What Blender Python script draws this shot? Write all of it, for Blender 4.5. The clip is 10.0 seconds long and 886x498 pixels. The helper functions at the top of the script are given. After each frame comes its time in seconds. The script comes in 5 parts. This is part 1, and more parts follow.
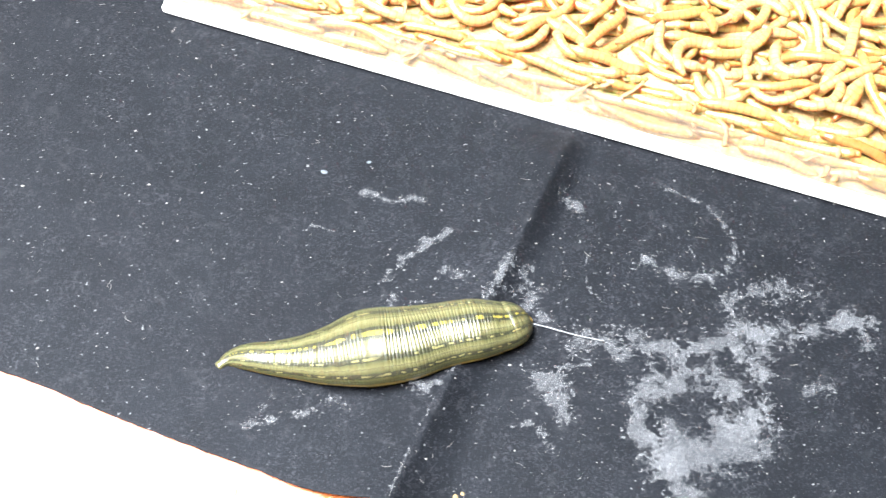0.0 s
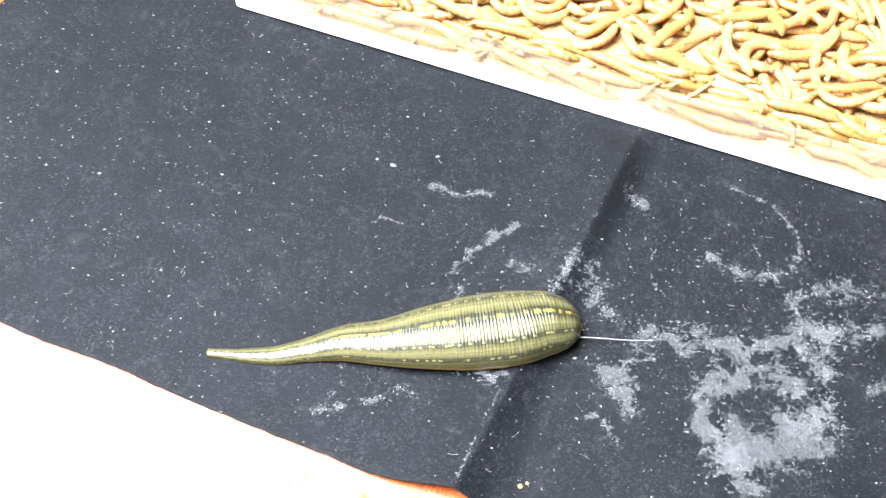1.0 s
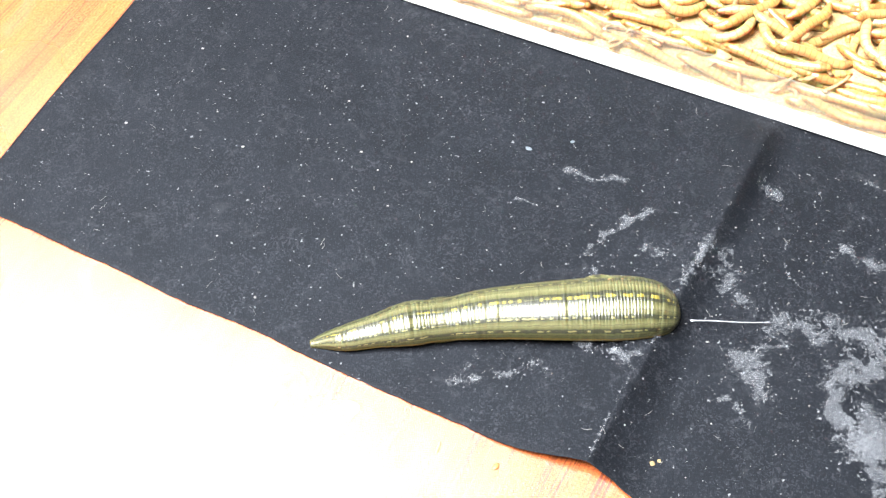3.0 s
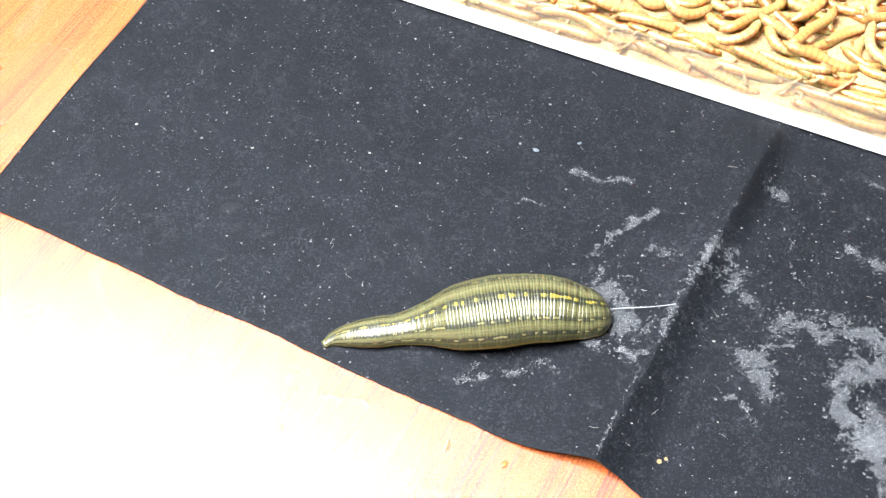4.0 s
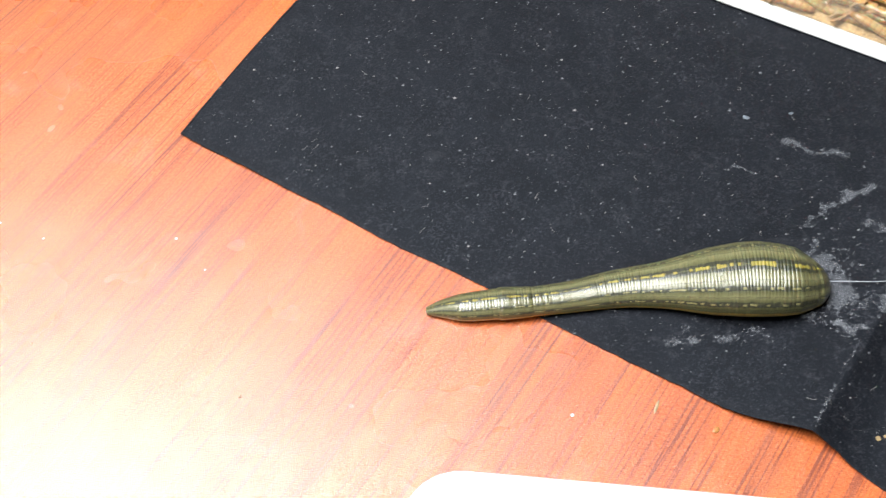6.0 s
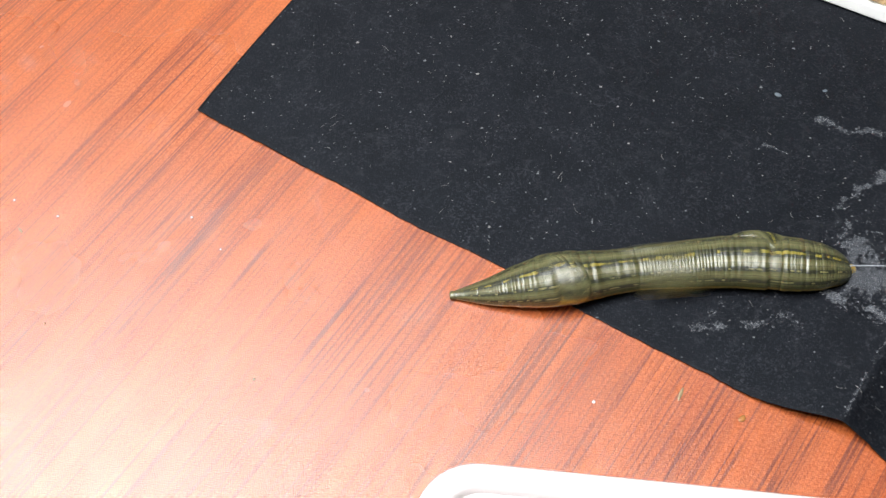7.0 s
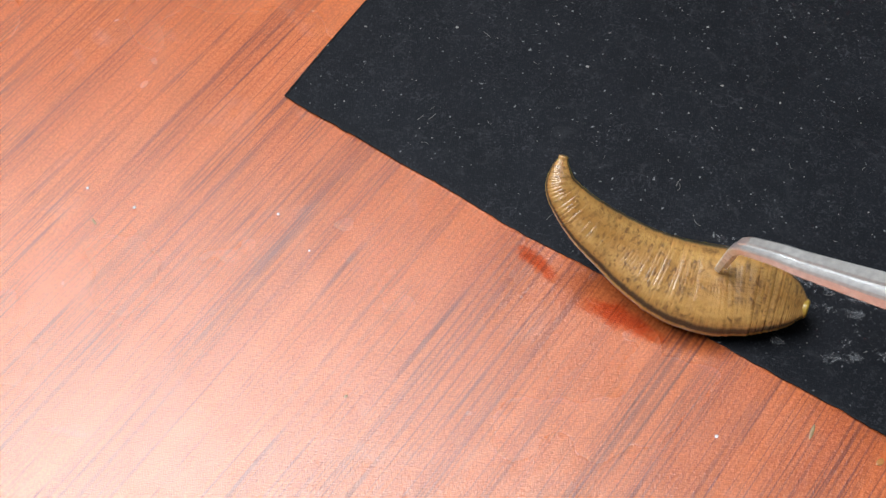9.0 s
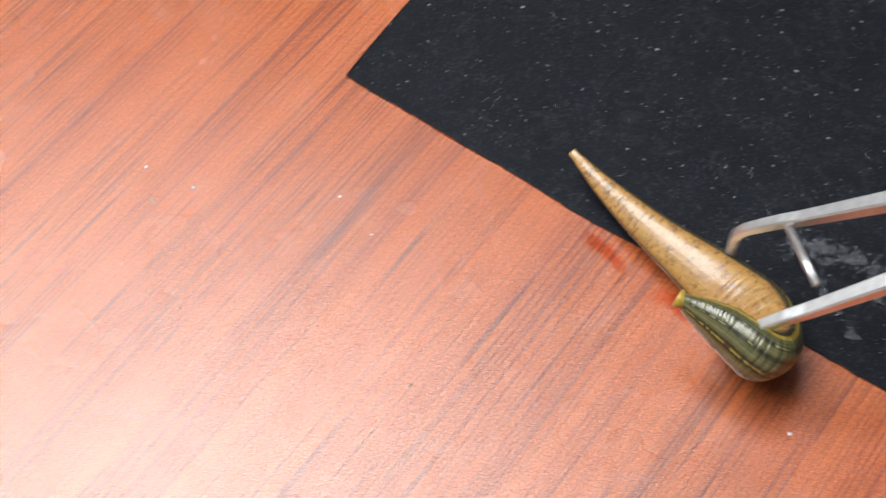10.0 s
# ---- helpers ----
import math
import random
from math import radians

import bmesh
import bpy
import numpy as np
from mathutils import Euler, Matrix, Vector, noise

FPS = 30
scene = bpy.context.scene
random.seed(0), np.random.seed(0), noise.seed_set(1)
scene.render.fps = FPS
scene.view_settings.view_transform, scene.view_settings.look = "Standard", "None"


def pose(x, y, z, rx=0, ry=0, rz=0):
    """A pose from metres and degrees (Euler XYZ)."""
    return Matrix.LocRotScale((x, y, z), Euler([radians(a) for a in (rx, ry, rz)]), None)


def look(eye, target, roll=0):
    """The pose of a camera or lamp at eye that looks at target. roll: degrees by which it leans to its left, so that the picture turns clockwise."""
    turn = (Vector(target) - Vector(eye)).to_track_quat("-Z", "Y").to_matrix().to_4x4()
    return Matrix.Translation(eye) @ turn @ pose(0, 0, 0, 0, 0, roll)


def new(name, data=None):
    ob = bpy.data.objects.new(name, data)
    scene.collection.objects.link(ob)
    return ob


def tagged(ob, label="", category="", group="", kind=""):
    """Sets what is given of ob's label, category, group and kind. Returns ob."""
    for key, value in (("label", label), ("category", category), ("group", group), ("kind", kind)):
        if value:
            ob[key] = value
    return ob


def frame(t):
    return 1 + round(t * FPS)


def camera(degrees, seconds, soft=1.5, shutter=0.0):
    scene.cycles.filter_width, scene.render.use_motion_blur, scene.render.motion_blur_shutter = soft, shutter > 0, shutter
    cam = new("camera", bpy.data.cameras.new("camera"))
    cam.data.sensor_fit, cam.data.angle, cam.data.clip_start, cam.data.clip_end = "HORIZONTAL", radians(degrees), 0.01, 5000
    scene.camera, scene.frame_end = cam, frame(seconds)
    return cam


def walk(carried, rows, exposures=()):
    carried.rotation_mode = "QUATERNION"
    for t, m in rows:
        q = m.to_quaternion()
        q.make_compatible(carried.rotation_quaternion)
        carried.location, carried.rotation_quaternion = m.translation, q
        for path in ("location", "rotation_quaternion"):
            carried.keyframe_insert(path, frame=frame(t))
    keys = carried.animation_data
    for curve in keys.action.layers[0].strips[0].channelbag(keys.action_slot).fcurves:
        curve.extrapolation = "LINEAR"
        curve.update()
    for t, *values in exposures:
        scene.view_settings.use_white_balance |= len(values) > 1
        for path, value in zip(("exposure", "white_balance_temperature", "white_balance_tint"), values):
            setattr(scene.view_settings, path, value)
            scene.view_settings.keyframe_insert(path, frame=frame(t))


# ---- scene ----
cam = camera(38.0, 10.0, 1.4, 0.4)
PATH = [
    (0.0, (0.00200, -0.17150, 0.27000), (0.00000, 0.00000, 0.0), -0.802),
    (0.5, (-0.00401, -0.17253, 0.27082), (-0.01129, -0.00081, 0.0), -1.534),
    (1.0, (-0.00449, -0.17650, 0.27271), (-0.01677, -0.00212, 0.0), -2.465),
    (1.5, (-0.01116, -0.18149, 0.27646), (-0.03255, 0.00114, 0.0), -3.907),
    (2.0, (-0.01284, -0.18727, 0.27680), (-0.03762, -0.00320, 0.0), -4.201),
    (2.5, (-0.01949, -0.18798, 0.27317), (-0.04886, -0.00914, 0.0), -4.670),
    (4.0, (-0.02172, -0.19210, 0.27473), (-0.05263, -0.00989, 0.0), -4.816),
    (4.5, (-0.02873, -0.19274, 0.27322), (-0.06267, -0.00989, 0.0), -4.833),
    (5.0, (-0.03300, -0.19298, 0.27095), (-0.06751, -0.01235, 0.0), -4.597),
    (5.5, (-0.04032, -0.19680, 0.26956), (-0.07850, -0.01922, 0.0), -4.901),
    (6.0, (-0.05799, -0.20360, 0.26567), (-0.10238, -0.02911, 0.0), -4.829),
    (6.2, (-0.05194, -0.20367, 0.26173), (-0.10468, -0.03072, 0.0), -7.346),
    (7.3, (-0.06099, -0.19009, 0.25947), (-0.10926, -0.03210, 0.0), -6.555),
    (7.5, (-0.06749, -0.18490, 0.25784), (-0.11255, -0.02793, 0.0), -5.607),
    (7.8, (-0.07653, -0.17732, 0.25451), (-0.12480, -0.03133, 0.0), -6.431),
    (8.0, (-0.08080, -0.17181, 0.25574), (-0.12943, -0.03389, 0.0), -7.218),
    (8.2, (-0.08412, -0.17363, 0.25277), (-0.13292, -0.03578, 0.0), -6.979),
    (8.5, (-0.08779, -0.17162, 0.25165), (-0.13255, -0.03781, 0.0), -6.077),
    (8.7, (-0.08558, -0.17526, 0.24949), (-0.13439, -0.03869, 0.0), -6.901),
    (9.0, (-0.07945, -0.17831, 0.24815), (-0.13035, -0.03753, 0.0), -7.240),
    (9.3, (-0.08207, -0.18087, 0.24692), (-0.13459, -0.04137, 0.0), -7.656),
    (9.5, (-0.08172, -0.18164, 0.24584), (-0.14462, -0.04517, 0.0), -9.937),
    (9.7, (-0.08472, -0.18015, 0.24669), (-0.13244, -0.04022, 0.0), -5.918),
    (10.0, (-0.08935, -0.17474, 0.24519), (-0.14356, -0.04405, 0.0), -8.580),
]
EXPOSURES = [(0.0, 1.58), (1.5, 1.60), (2.5, 1.42), (4.0, 1.13), (4.5, 1.02), (5.5, 0.50), (6.2, 0.05), (7.3, -0.42), (8.0, -0.54), (8.5, -0.71), (10.0, -0.72)]
walk(cam, [(t, look(eye, target, roll)) for t, eye, target, roll in PATH], EXPOSURES)

# ---- light ----
world = bpy.data.worlds.new("world")
scene.world = world
world.use_nodes = True
world.node_tree.nodes["Background"].inputs[0].default_value = (0.9, 0.95, 1.0, 1)
world.node_tree.nodes["Background"].inputs[1].default_value = 0.01
PANEL = (-0.84, -0.05, 1.815)


def ceiling_lamp(x, y, w, h, power, tone=(0.95, 0.98, 1.0)):
    data = bpy.data.lights.new("panel_light", "AREA")
    data.shape, data.size, data.size_y = "RECTANGLE", w, h
    data.energy, data.color = power, tone
    ob = new("panel_light", data)
    ob.location = (x, y, PANEL[2] - 0.004)
    return ob


ceiling_lamp(PANEL[0], PANEL[1], 1.2, 1.34, 95)

# ---- materials ----
def mat(name):
    m = bpy.data.materials.new(name)
    m.use_nodes = True
    nt = m.node_tree
    return m, nt, nt.nodes["Principled BSDF"]


def node(nt, kind, **values):
    n = nt.nodes.new(kind)
    for key, value in values.items():
        if key in n.inputs:
            n.inputs[key].default_value = value
    return n


def coords(nt, scale=(1, 1, 1), turn=0.0, out="Object"):
    tc = nt.nodes.new("ShaderNodeTexCoord")
    mp = nt.nodes.new("ShaderNodeMapping")
    mp.vector_type = "POINT"
    mp.inputs["Scale"].default_value = scale
    mp.inputs["Rotation"].default_value = (0, 0, radians(turn))
    nt.links.new(tc.outputs[out], mp.inputs["Vector"])
    return mp.outputs["Vector"]


def noise_tex(nt, vec, scale, detail=3.0, rough=0.5, distortion=0.0):
    n = node(nt, "ShaderNodeTexNoise", Scale=scale, Detail=detail, Roughness=rough, Distortion=distortion)
    if vec is not None:
        nt.links.new(vec, n.inputs["Vector"])
    return n.outputs["Fac"]


def ramp(nt, fac, stops, interpolation="LINEAR"):
    n = nt.nodes.new("ShaderNodeValToRGB")
    n.color_ramp.interpolation = interpolation
    el = n.color_ramp.elements
    while len(el) < len(stops):
        el.new(1.0)
    for e, (pos, col) in zip(el, stops):
        e.position = pos
        e.color = (*col, 1) if len(col) == 3 else (col[0],) * 3 + (1,)
    nt.links.new(fac, n.inputs["Fac"])
    return n.outputs["Color"]


def mix(nt, fac, a, b, mode="MIX"):
    n = nt.nodes.new("ShaderNodeMix")
    n.data_type, n.blend_type = "RGBA", mode
    for sock, value in ((n.inputs[0], fac), (n.inputs[6], a), (n.inputs[7], b)):
        if isinstance(value, (int, float)):
            sock.default_value = value
        elif isinstance(value, tuple):
            sock.default_value = (*value, 1)
        else:
            nt.links.new(value, sock)
    return n.outputs[2]


def calc(nt, op, a, b=0.5, clamp=False):
    n = nt.nodes.new("ShaderNodeMath")
    n.operation, n.use_clamp = op, clamp
    for sock, value in zip(n.inputs, (a, b)):
        if isinstance(value, (int, float)):
            sock.default_value = value
        else:
            nt.links.new(value, sock)
    return n.outputs[0]


def bump(nt, bsdf, height, strength, distance):
    n = node(nt, "ShaderNodeBump", Strength=strength, Distance=distance)
    nt.links.new(height, n.inputs["Height"])
    nt.links.new(n.outputs["Normal"], bsdf.inputs["Normal"])


def set_in(bsdf, **values):
    for key, value in values.items():
        bsdf.inputs[key.replace("_", " ")].default_value = value


GRAIN = 67.0


def wood_material():
    """Reddish wood-grain laminate with an embossed satin face; the grain runs at GRAIN degrees."""
    m, nt, b = mat("desk_laminate")
    base = coords(nt, turn=-GRAIN)
    wide = nt.nodes.new("ShaderNodeMapping")
    wide.inputs["Scale"].default_value = (3.0, 130.0, 1)
    nt.links.new(base, wide.inputs["Vector"])
    thin = nt.nodes.new("ShaderNodeMapping")
    thin.inputs["Scale"].default_value = (13.0, 1500.0, 1)
    nt.links.new(base, thin.inputs["Vector"])
    hair = nt.nodes.new("ShaderNodeMapping")
    hair.inputs["Scale"].default_value = (120.0, 3600.0, 1)
    nt.links.new(base, hair.inputs["Vector"])
    vein = nt.nodes.new("ShaderNodeMapping")
    vein.inputs["Scale"].default_value = (3.5, 380.0, 1)
    nt.links.new(base, vein.inputs["Vector"])
    n1 = noise_tex(nt, wide.outputs["Vector"], 1.0, 3, 0.55, 0.6)
    n2 = noise_tex(nt, thin.outputs["Vector"], 1.0, 3, 0.6, 0.4)
    n3 = noise_tex(nt, hair.outputs["Vector"], 1.0, 2, 0.6)
    n4 = noise_tex(nt, vein.outputs["Vector"], 1.0, 2, 0.45, 0.3)
    col = ramp(nt, n1, [(0.3, (0.51, 0.128, 0.029)), (0.5, (0.44, 0.100, 0.023)), (0.74, (0.33, 0.066, 0.018))])
    flat = coords(nt)
    speck = noise_tex(nt, flat, 1500, 2, 0.6)
    col = mix(nt, 0.42, col, ramp(nt, speck, [(0.36, (0.19, 0.032, 0.009)), (0.64, (0.60, 0.165, 0.046))]))
    streak = ramp(nt, n2, [(0.53, (0, 0, 0)), (0.585, (1, 1, 1))])
    gate = ramp(nt, n1, [(0.38, (0.2,)), (0.54, (1.0,))])
    col = mix(nt, calc(nt, "MULTIPLY", streak, calc(nt, "MULTIPLY", gate, 0.5)), col, (0.062, 0.020, 0.016))
    line = ramp(nt, calc(nt, "ABSOLUTE", calc(nt, "SUBTRACT", n4, 0.52)), [(0.006, (1.0,)), (0.026, (0.0,))])
    broken = ramp(nt, noise_tex(nt, base, 26, 3, 0.6), [(0.40, (0.0,)), (0.56, (1.0,))])
    col = mix(nt, calc(nt, "MULTIPLY", calc(nt, "MULTIPLY", line, broken), 0.74), col, (0.095, 0.026, 0.018))
    pores = ramp(nt, n3, [(0.54, (0, 0, 0)), (0.68, (1, 1, 1))])
    col = mix(nt, calc(nt, "MULTIPLY", pores, 0.5), col, (0.15, 0.036, 0.016))
    wipe = ramp(nt, noise_tex(nt, flat, 34, 5, 0.62, 1.4), [(0.58, (0,)), (0.74, (1,))])
    col = mix(nt, calc(nt, "MULTIPLY", wipe, 0.13), col, (0.50, 0.30, 0.22))
    nt.links.new(col, b.inputs["Base Color"])
    stain = noise_tex(nt, flat, 22, 3, 0.5)
    rough = ramp(nt, stain, [(0.3, (0.22,)), (0.7, (0.29,))])
    nt.links.new(rough, b.inputs["Roughness"])
    set_in(b, Specular_IOR_Level=1.0)
    emboss = noise_tex(nt, flat, 2900, 2, 0.5)
    bump(nt, b, calc(nt, "ADD", emboss, calc(nt, "MULTIPLY", n3, 0.6)), 0.40, 0.00022)
    return m


def paper_material():
    """Black sugar paper: matt, with short pale fibres and fine dust rubbed into it."""
    m, nt, b = mat("black_paper")
    flat = coords(nt)
    cloud = noise_tex(nt, flat, 60, 5, 0.6)
    col = ramp(nt, cloud, [(0.3, (0.0016, 0.0021, 0.0032)), (0.75, (0.0048, 0.0058, 0.0080))])
    fine = noise_tex(nt, flat, 1500, 2, 0.7)
    col = mix(nt, ramp(nt, fine, [(0.58, (0,)), (0.82, (0.6,))]), col, (0.062, 0.065, 0.079))
    bits = noise_tex(nt, flat, 900, 1, 0.5)
    col = mix(nt, ramp(nt, bits, [(0.74, (0,)), (0.80, (0.8,))]), col, (0.20, 0.21, 0.22))
    smear = noise_tex(nt, flat, 160, 4, 0.65, 1.5)
    fluff = noise_tex(nt, flat, 640, 3, 0.6, 2.2)
    patchy = ramp(nt, noise_tex(nt, flat, 95, 3, 0.6), [(0.40, (0.2,)), (0.60, (1.0,))])
    col = mix(nt, calc(nt, "MULTIPLY", calc(nt, "MULTIPLY", ramp(nt, fluff, [(0.52, (0,)), (0.72, (1,))]), patchy), 0.26), col, (0.095, 0.098, 0.117))
    col = mix(nt, calc(nt, "MULTIPLY", ramp(nt, smear, [(0.56, (0,)), (0.72, (1,))]), 0.12), col, (0.075, 0.08, 0.09))
    nt.links.new(col, b.inputs["Base Color"])
    set_in(b, Roughness=0.55, Specular_IOR_Level=0.17, Specular_Tint=(0.80, 0.86, 1.0, 1))
    bump(nt, b, calc(nt, "ADD", fine, noise_tex(nt, flat, 4200, 2, 0.6)), 0.5, 0.00018)
    return m


def slime_material():
    """Dried slime: a broken pale crust, thinning out towards its ragged edges."""
    m, nt, b = mat("dried_slime")
    uv = nt.nodes.new("ShaderNodeUVMap")
    sep = nt.nodes.new("ShaderNodeSeparateXYZ")
    nt.links.new(uv.outputs["UV"], sep.inputs[0])
    flat = coords(nt)
    big = noise_tex(nt, flat, 210, 4, 0.62, 0.5)
    small = noise_tex(nt, flat, 1500, 3, 0.7)
    field = calc(nt, "ADD", calc(nt, "MULTIPLY", calc(nt, "SUBTRACT", big, 0.5), 2.6), calc(nt, "MULTIPLY", calc(nt, "SUBTRACT", small, 0.5), 1.5))
    shred = noise_tex(nt, flat, 560, 3, 0.65, 1.2)
    field = calc(nt, "ADD", field, calc(nt, "MULTIPLY", calc(nt, "SUBTRACT", shred, 0.5), 1.5))
    field = calc(nt, "ADD", field, sep.outputs["X"])
    crust = nt.nodes.new("ShaderNodeMapRange")
    crust.inputs["From Min"].default_value, crust.inputs["From Max"].default_value = 0.47, 0.72
    nt.links.new(field, crust.inputs["Value"])
    fade = nt.nodes.new("ShaderNodeMapRange")
    fade.inputs["From Max"].default_value = 0.10
    nt.links.new(sep.outputs["X"], fade.inputs["Value"])
    alpha = calc(nt, "MULTIPLY", crust.outputs["Result"], fade.outputs["Result"])
    spatter = calc(nt, "MULTIPLY", ramp(nt, noise_tex(nt, flat, 1100, 2, 0.55), [(0.63, (0,)), (0.67, (1,))]), fade.outputs["Result"])
    grain = noise_tex(nt, flat, 2600, 2, 0.6)
    grit = ramp(nt, grain, [(0.62, (0,)), (0.74, (1,))])
    col = mix(nt, grit, ramp(nt, small, [(0.3, (0.10, 0.11, 0.128)), (0.7, (0.19, 0.203, 0.226))]), (0.34, 0.36, 0.39))
    nt.links.new(col, b.inputs["Base Color"])
    body = calc(nt, "MULTIPLY", alpha, ramp(nt, grain, [(0.3, (0.24,)), (0.7, (0.44,))]))
    cover = calc(nt, "ADD", body, calc(nt, "MULTIPLY", calc(nt, "MULTIPLY", grit, alpha), 0.18), True)
    cover = calc(nt, "MAXIMUM", cover, calc(nt, "MULTIPLY", spatter, 0.55))
    nt.links.new(cover, b.inputs["Alpha"])
    set_in(b, Roughness=0.4)
    bump(nt, b, small, 0.6, 0.0003)
    return m


def simple(name, col, rough=0.5, metal=0.0, vary=0.12, scale=300, bumpy=0.0, **more):
    m, nt, b = mat(name)
    flat = coords(nt)
    n = noise_tex(nt, flat, scale, 4, 0.6)
    dark = tuple(c * (1 - vary) for c in col)
    light = tuple(min(1.0, c * (1 + vary)) for c in col)
    nt.links.new(ramp(nt, n, [(0.3, dark), (0.7, light)]), b.inputs["Base Color"])
    set_in(b, Roughness=rough, Metallic=metal, **more)
    if bumpy:
        bump(nt, b, n, bumpy, 0.0003)
    return m


def leech_material():
    """Wet olive skin with lengthwise stripes, a yellow rim and a tan underside. UV x: round the body, back in the middle."""
    m, nt, b = mat("leech_skin")
    uv = nt.nodes.new("ShaderNodeUVMap")
    sep = nt.nodes.new("ShaderNodeSeparateXYZ")
    nt.links.new(uv.outputs["UV"], sep.inputs[0])
    info = nt.nodes.new("ShaderNodeObjectInfo")
    rnd = info.outputs["Random"]
    flat = coords(nt)
    strung = nt.nodes.new("ShaderNodeVectorMath")
    strung.operation = "ADD"
    step = nt.nodes.new("ShaderNodeCombineXYZ")
    nt.links.new(calc(nt, "MULTIPLY", sep.outputs["Y"], 0.00045), step.inputs[0])
    nt.links.new(flat, strung.inputs[0])
    nt.links.new(step.outputs[0], strung.inputs[1])
    skin = strung.outputs[0]
    wob = noise_tex(nt, skin, 500, 2, 0.5)
    d = calc(nt, "MULTIPLY", calc(nt, "ABSOLUTE", calc(nt, "SUBTRACT", sep.outputs["X"], 0.5)), 2.0)
    d = calc(nt, "ADD", d, calc(nt, "MULTIPLY", calc(nt, "SUBTRACT", wob, 0.5), 0.03))
    d = calc(nt, "ADD", d, calc(nt, "MULTIPLY", calc(nt, "SUBTRACT", calc(nt, "FRACT", calc(nt, "MULTIPLY", rnd, 31.0)), 0.5), 0.008))
    olive, pale, dark = (0.086, 0.086, 0.034), (0.142, 0.136, 0.064), (0.016, 0.019, 0.012)
    yellow, tan, belly = (0.36, 0.250, 0.034), (0.33, 0.170, 0.046), (0.42, 0.240, 0.076)
    moss = (0.064, 0.064, 0.027)
    body = ramp(nt, d, [(0.0, moss), (0.040, moss), (0.060, olive), (0.110, pale), (0.160, olive), (0.185, moss), (0.225, moss), (0.245, olive),
                        (0.285, pale), (0.325, olive), (0.345, moss), (0.395, moss), (0.41, olive), (0.490, olive), (0.512, yellow), (0.556, yellow),
                        (0.585, dark), (0.645, (0.05, 0.04, 0.024)), (0.69, tan), (0.8, belly), (1.0, tan)])
    pick = lambda k: calc(nt, "FRACT", calc(nt, "MULTIPLY", rnd, k))
    band = lambda at, half: calc(nt, "LESS_THAN", calc(nt, "ABSOLUTE", calc(nt, "SUBTRACT", d, at)), half)
    mottle = noise_tex(nt, skin, 900, 4, 0.65)
    body = mix(nt, 0.45, body, ramp(nt, mottle, [(0.3, (0.5,)), (0.5, (1.0,)), (0.75, (1.4,))]), "MULTIPLY")
    # dark broken lines that flank the dashes and carry the pale dots
    ink = ramp(nt, noise_tex(nt, skin, 1100, 2, 0.6), [(0.30, (0,)), (0.48, (1,))])
    for at, half, strong in ((0.026, 0.020, 0.9), (0.205, 0.024, 0.85), (0.370, 0.028, 0.85), (0.13, 0.006, 0.45), (0.29, 0.006, 0.45), (0.44, 0.008, 0.5)):
        body = mix(nt, calc(nt, "MULTIPLY", calc(nt, "MULTIPLY", band(at, half), ink), strong), body, dark)
    dash = calc(nt, "MULTIPLY", calc(nt, "GREATER_THAN", rnd, 0.55), band(0.0, 0.015))
    body = mix(nt, calc(nt, "MULTIPLY", dash, 0.75), body, (0.30, 0.25, 0.04))
    for at, k in ((0.205, 7.0), (0.370, 13.0)):
        dots = calc(nt, "MULTIPLY", calc(nt, "GREATER_THAN", pick(k), 0.66), band(at, 0.011))
        body = mix(nt, calc(nt, "MULTIPLY", dots, 0.7), body, (0.26, 0.24, 0.10))
    body = mix(nt, calc(nt, "MULTIPLY", calc(nt, "LESS_THAN", d, 0.46), 0.14), body, ramp(nt, pick(3.0), [(0.0, (0.75,)), (1.0, (1.15,))]), "MULTIPLY")
    under = calc(nt, "GREATER_THAN", d, 0.69)
    blot = ramp(nt, noise_tex(nt, skin, 480, 4, 0.65, 0.8), [(0.50, (0,)), (0.66, (1,))])
    body = mix(nt, calc(nt, "MULTIPLY", calc(nt, "MULTIPLY", under, blot), 0.8), body, (0.085, 0.038, 0.017))
    nt.links.new(body, b.inputs["Base Color"])
    set_in(b, Roughness=0.34, Specular_IOR_Level=0.35, Coat_Weight=0.8, Coat_Roughness=0.2, Subsurface_Weight=0.08, Subsurface_Scale=0.002)
    fine = noise_tex(nt, flat, 1800, 3, 0.6)
    bump(nt, b, fine, 0.5, 0.0003)
    return m


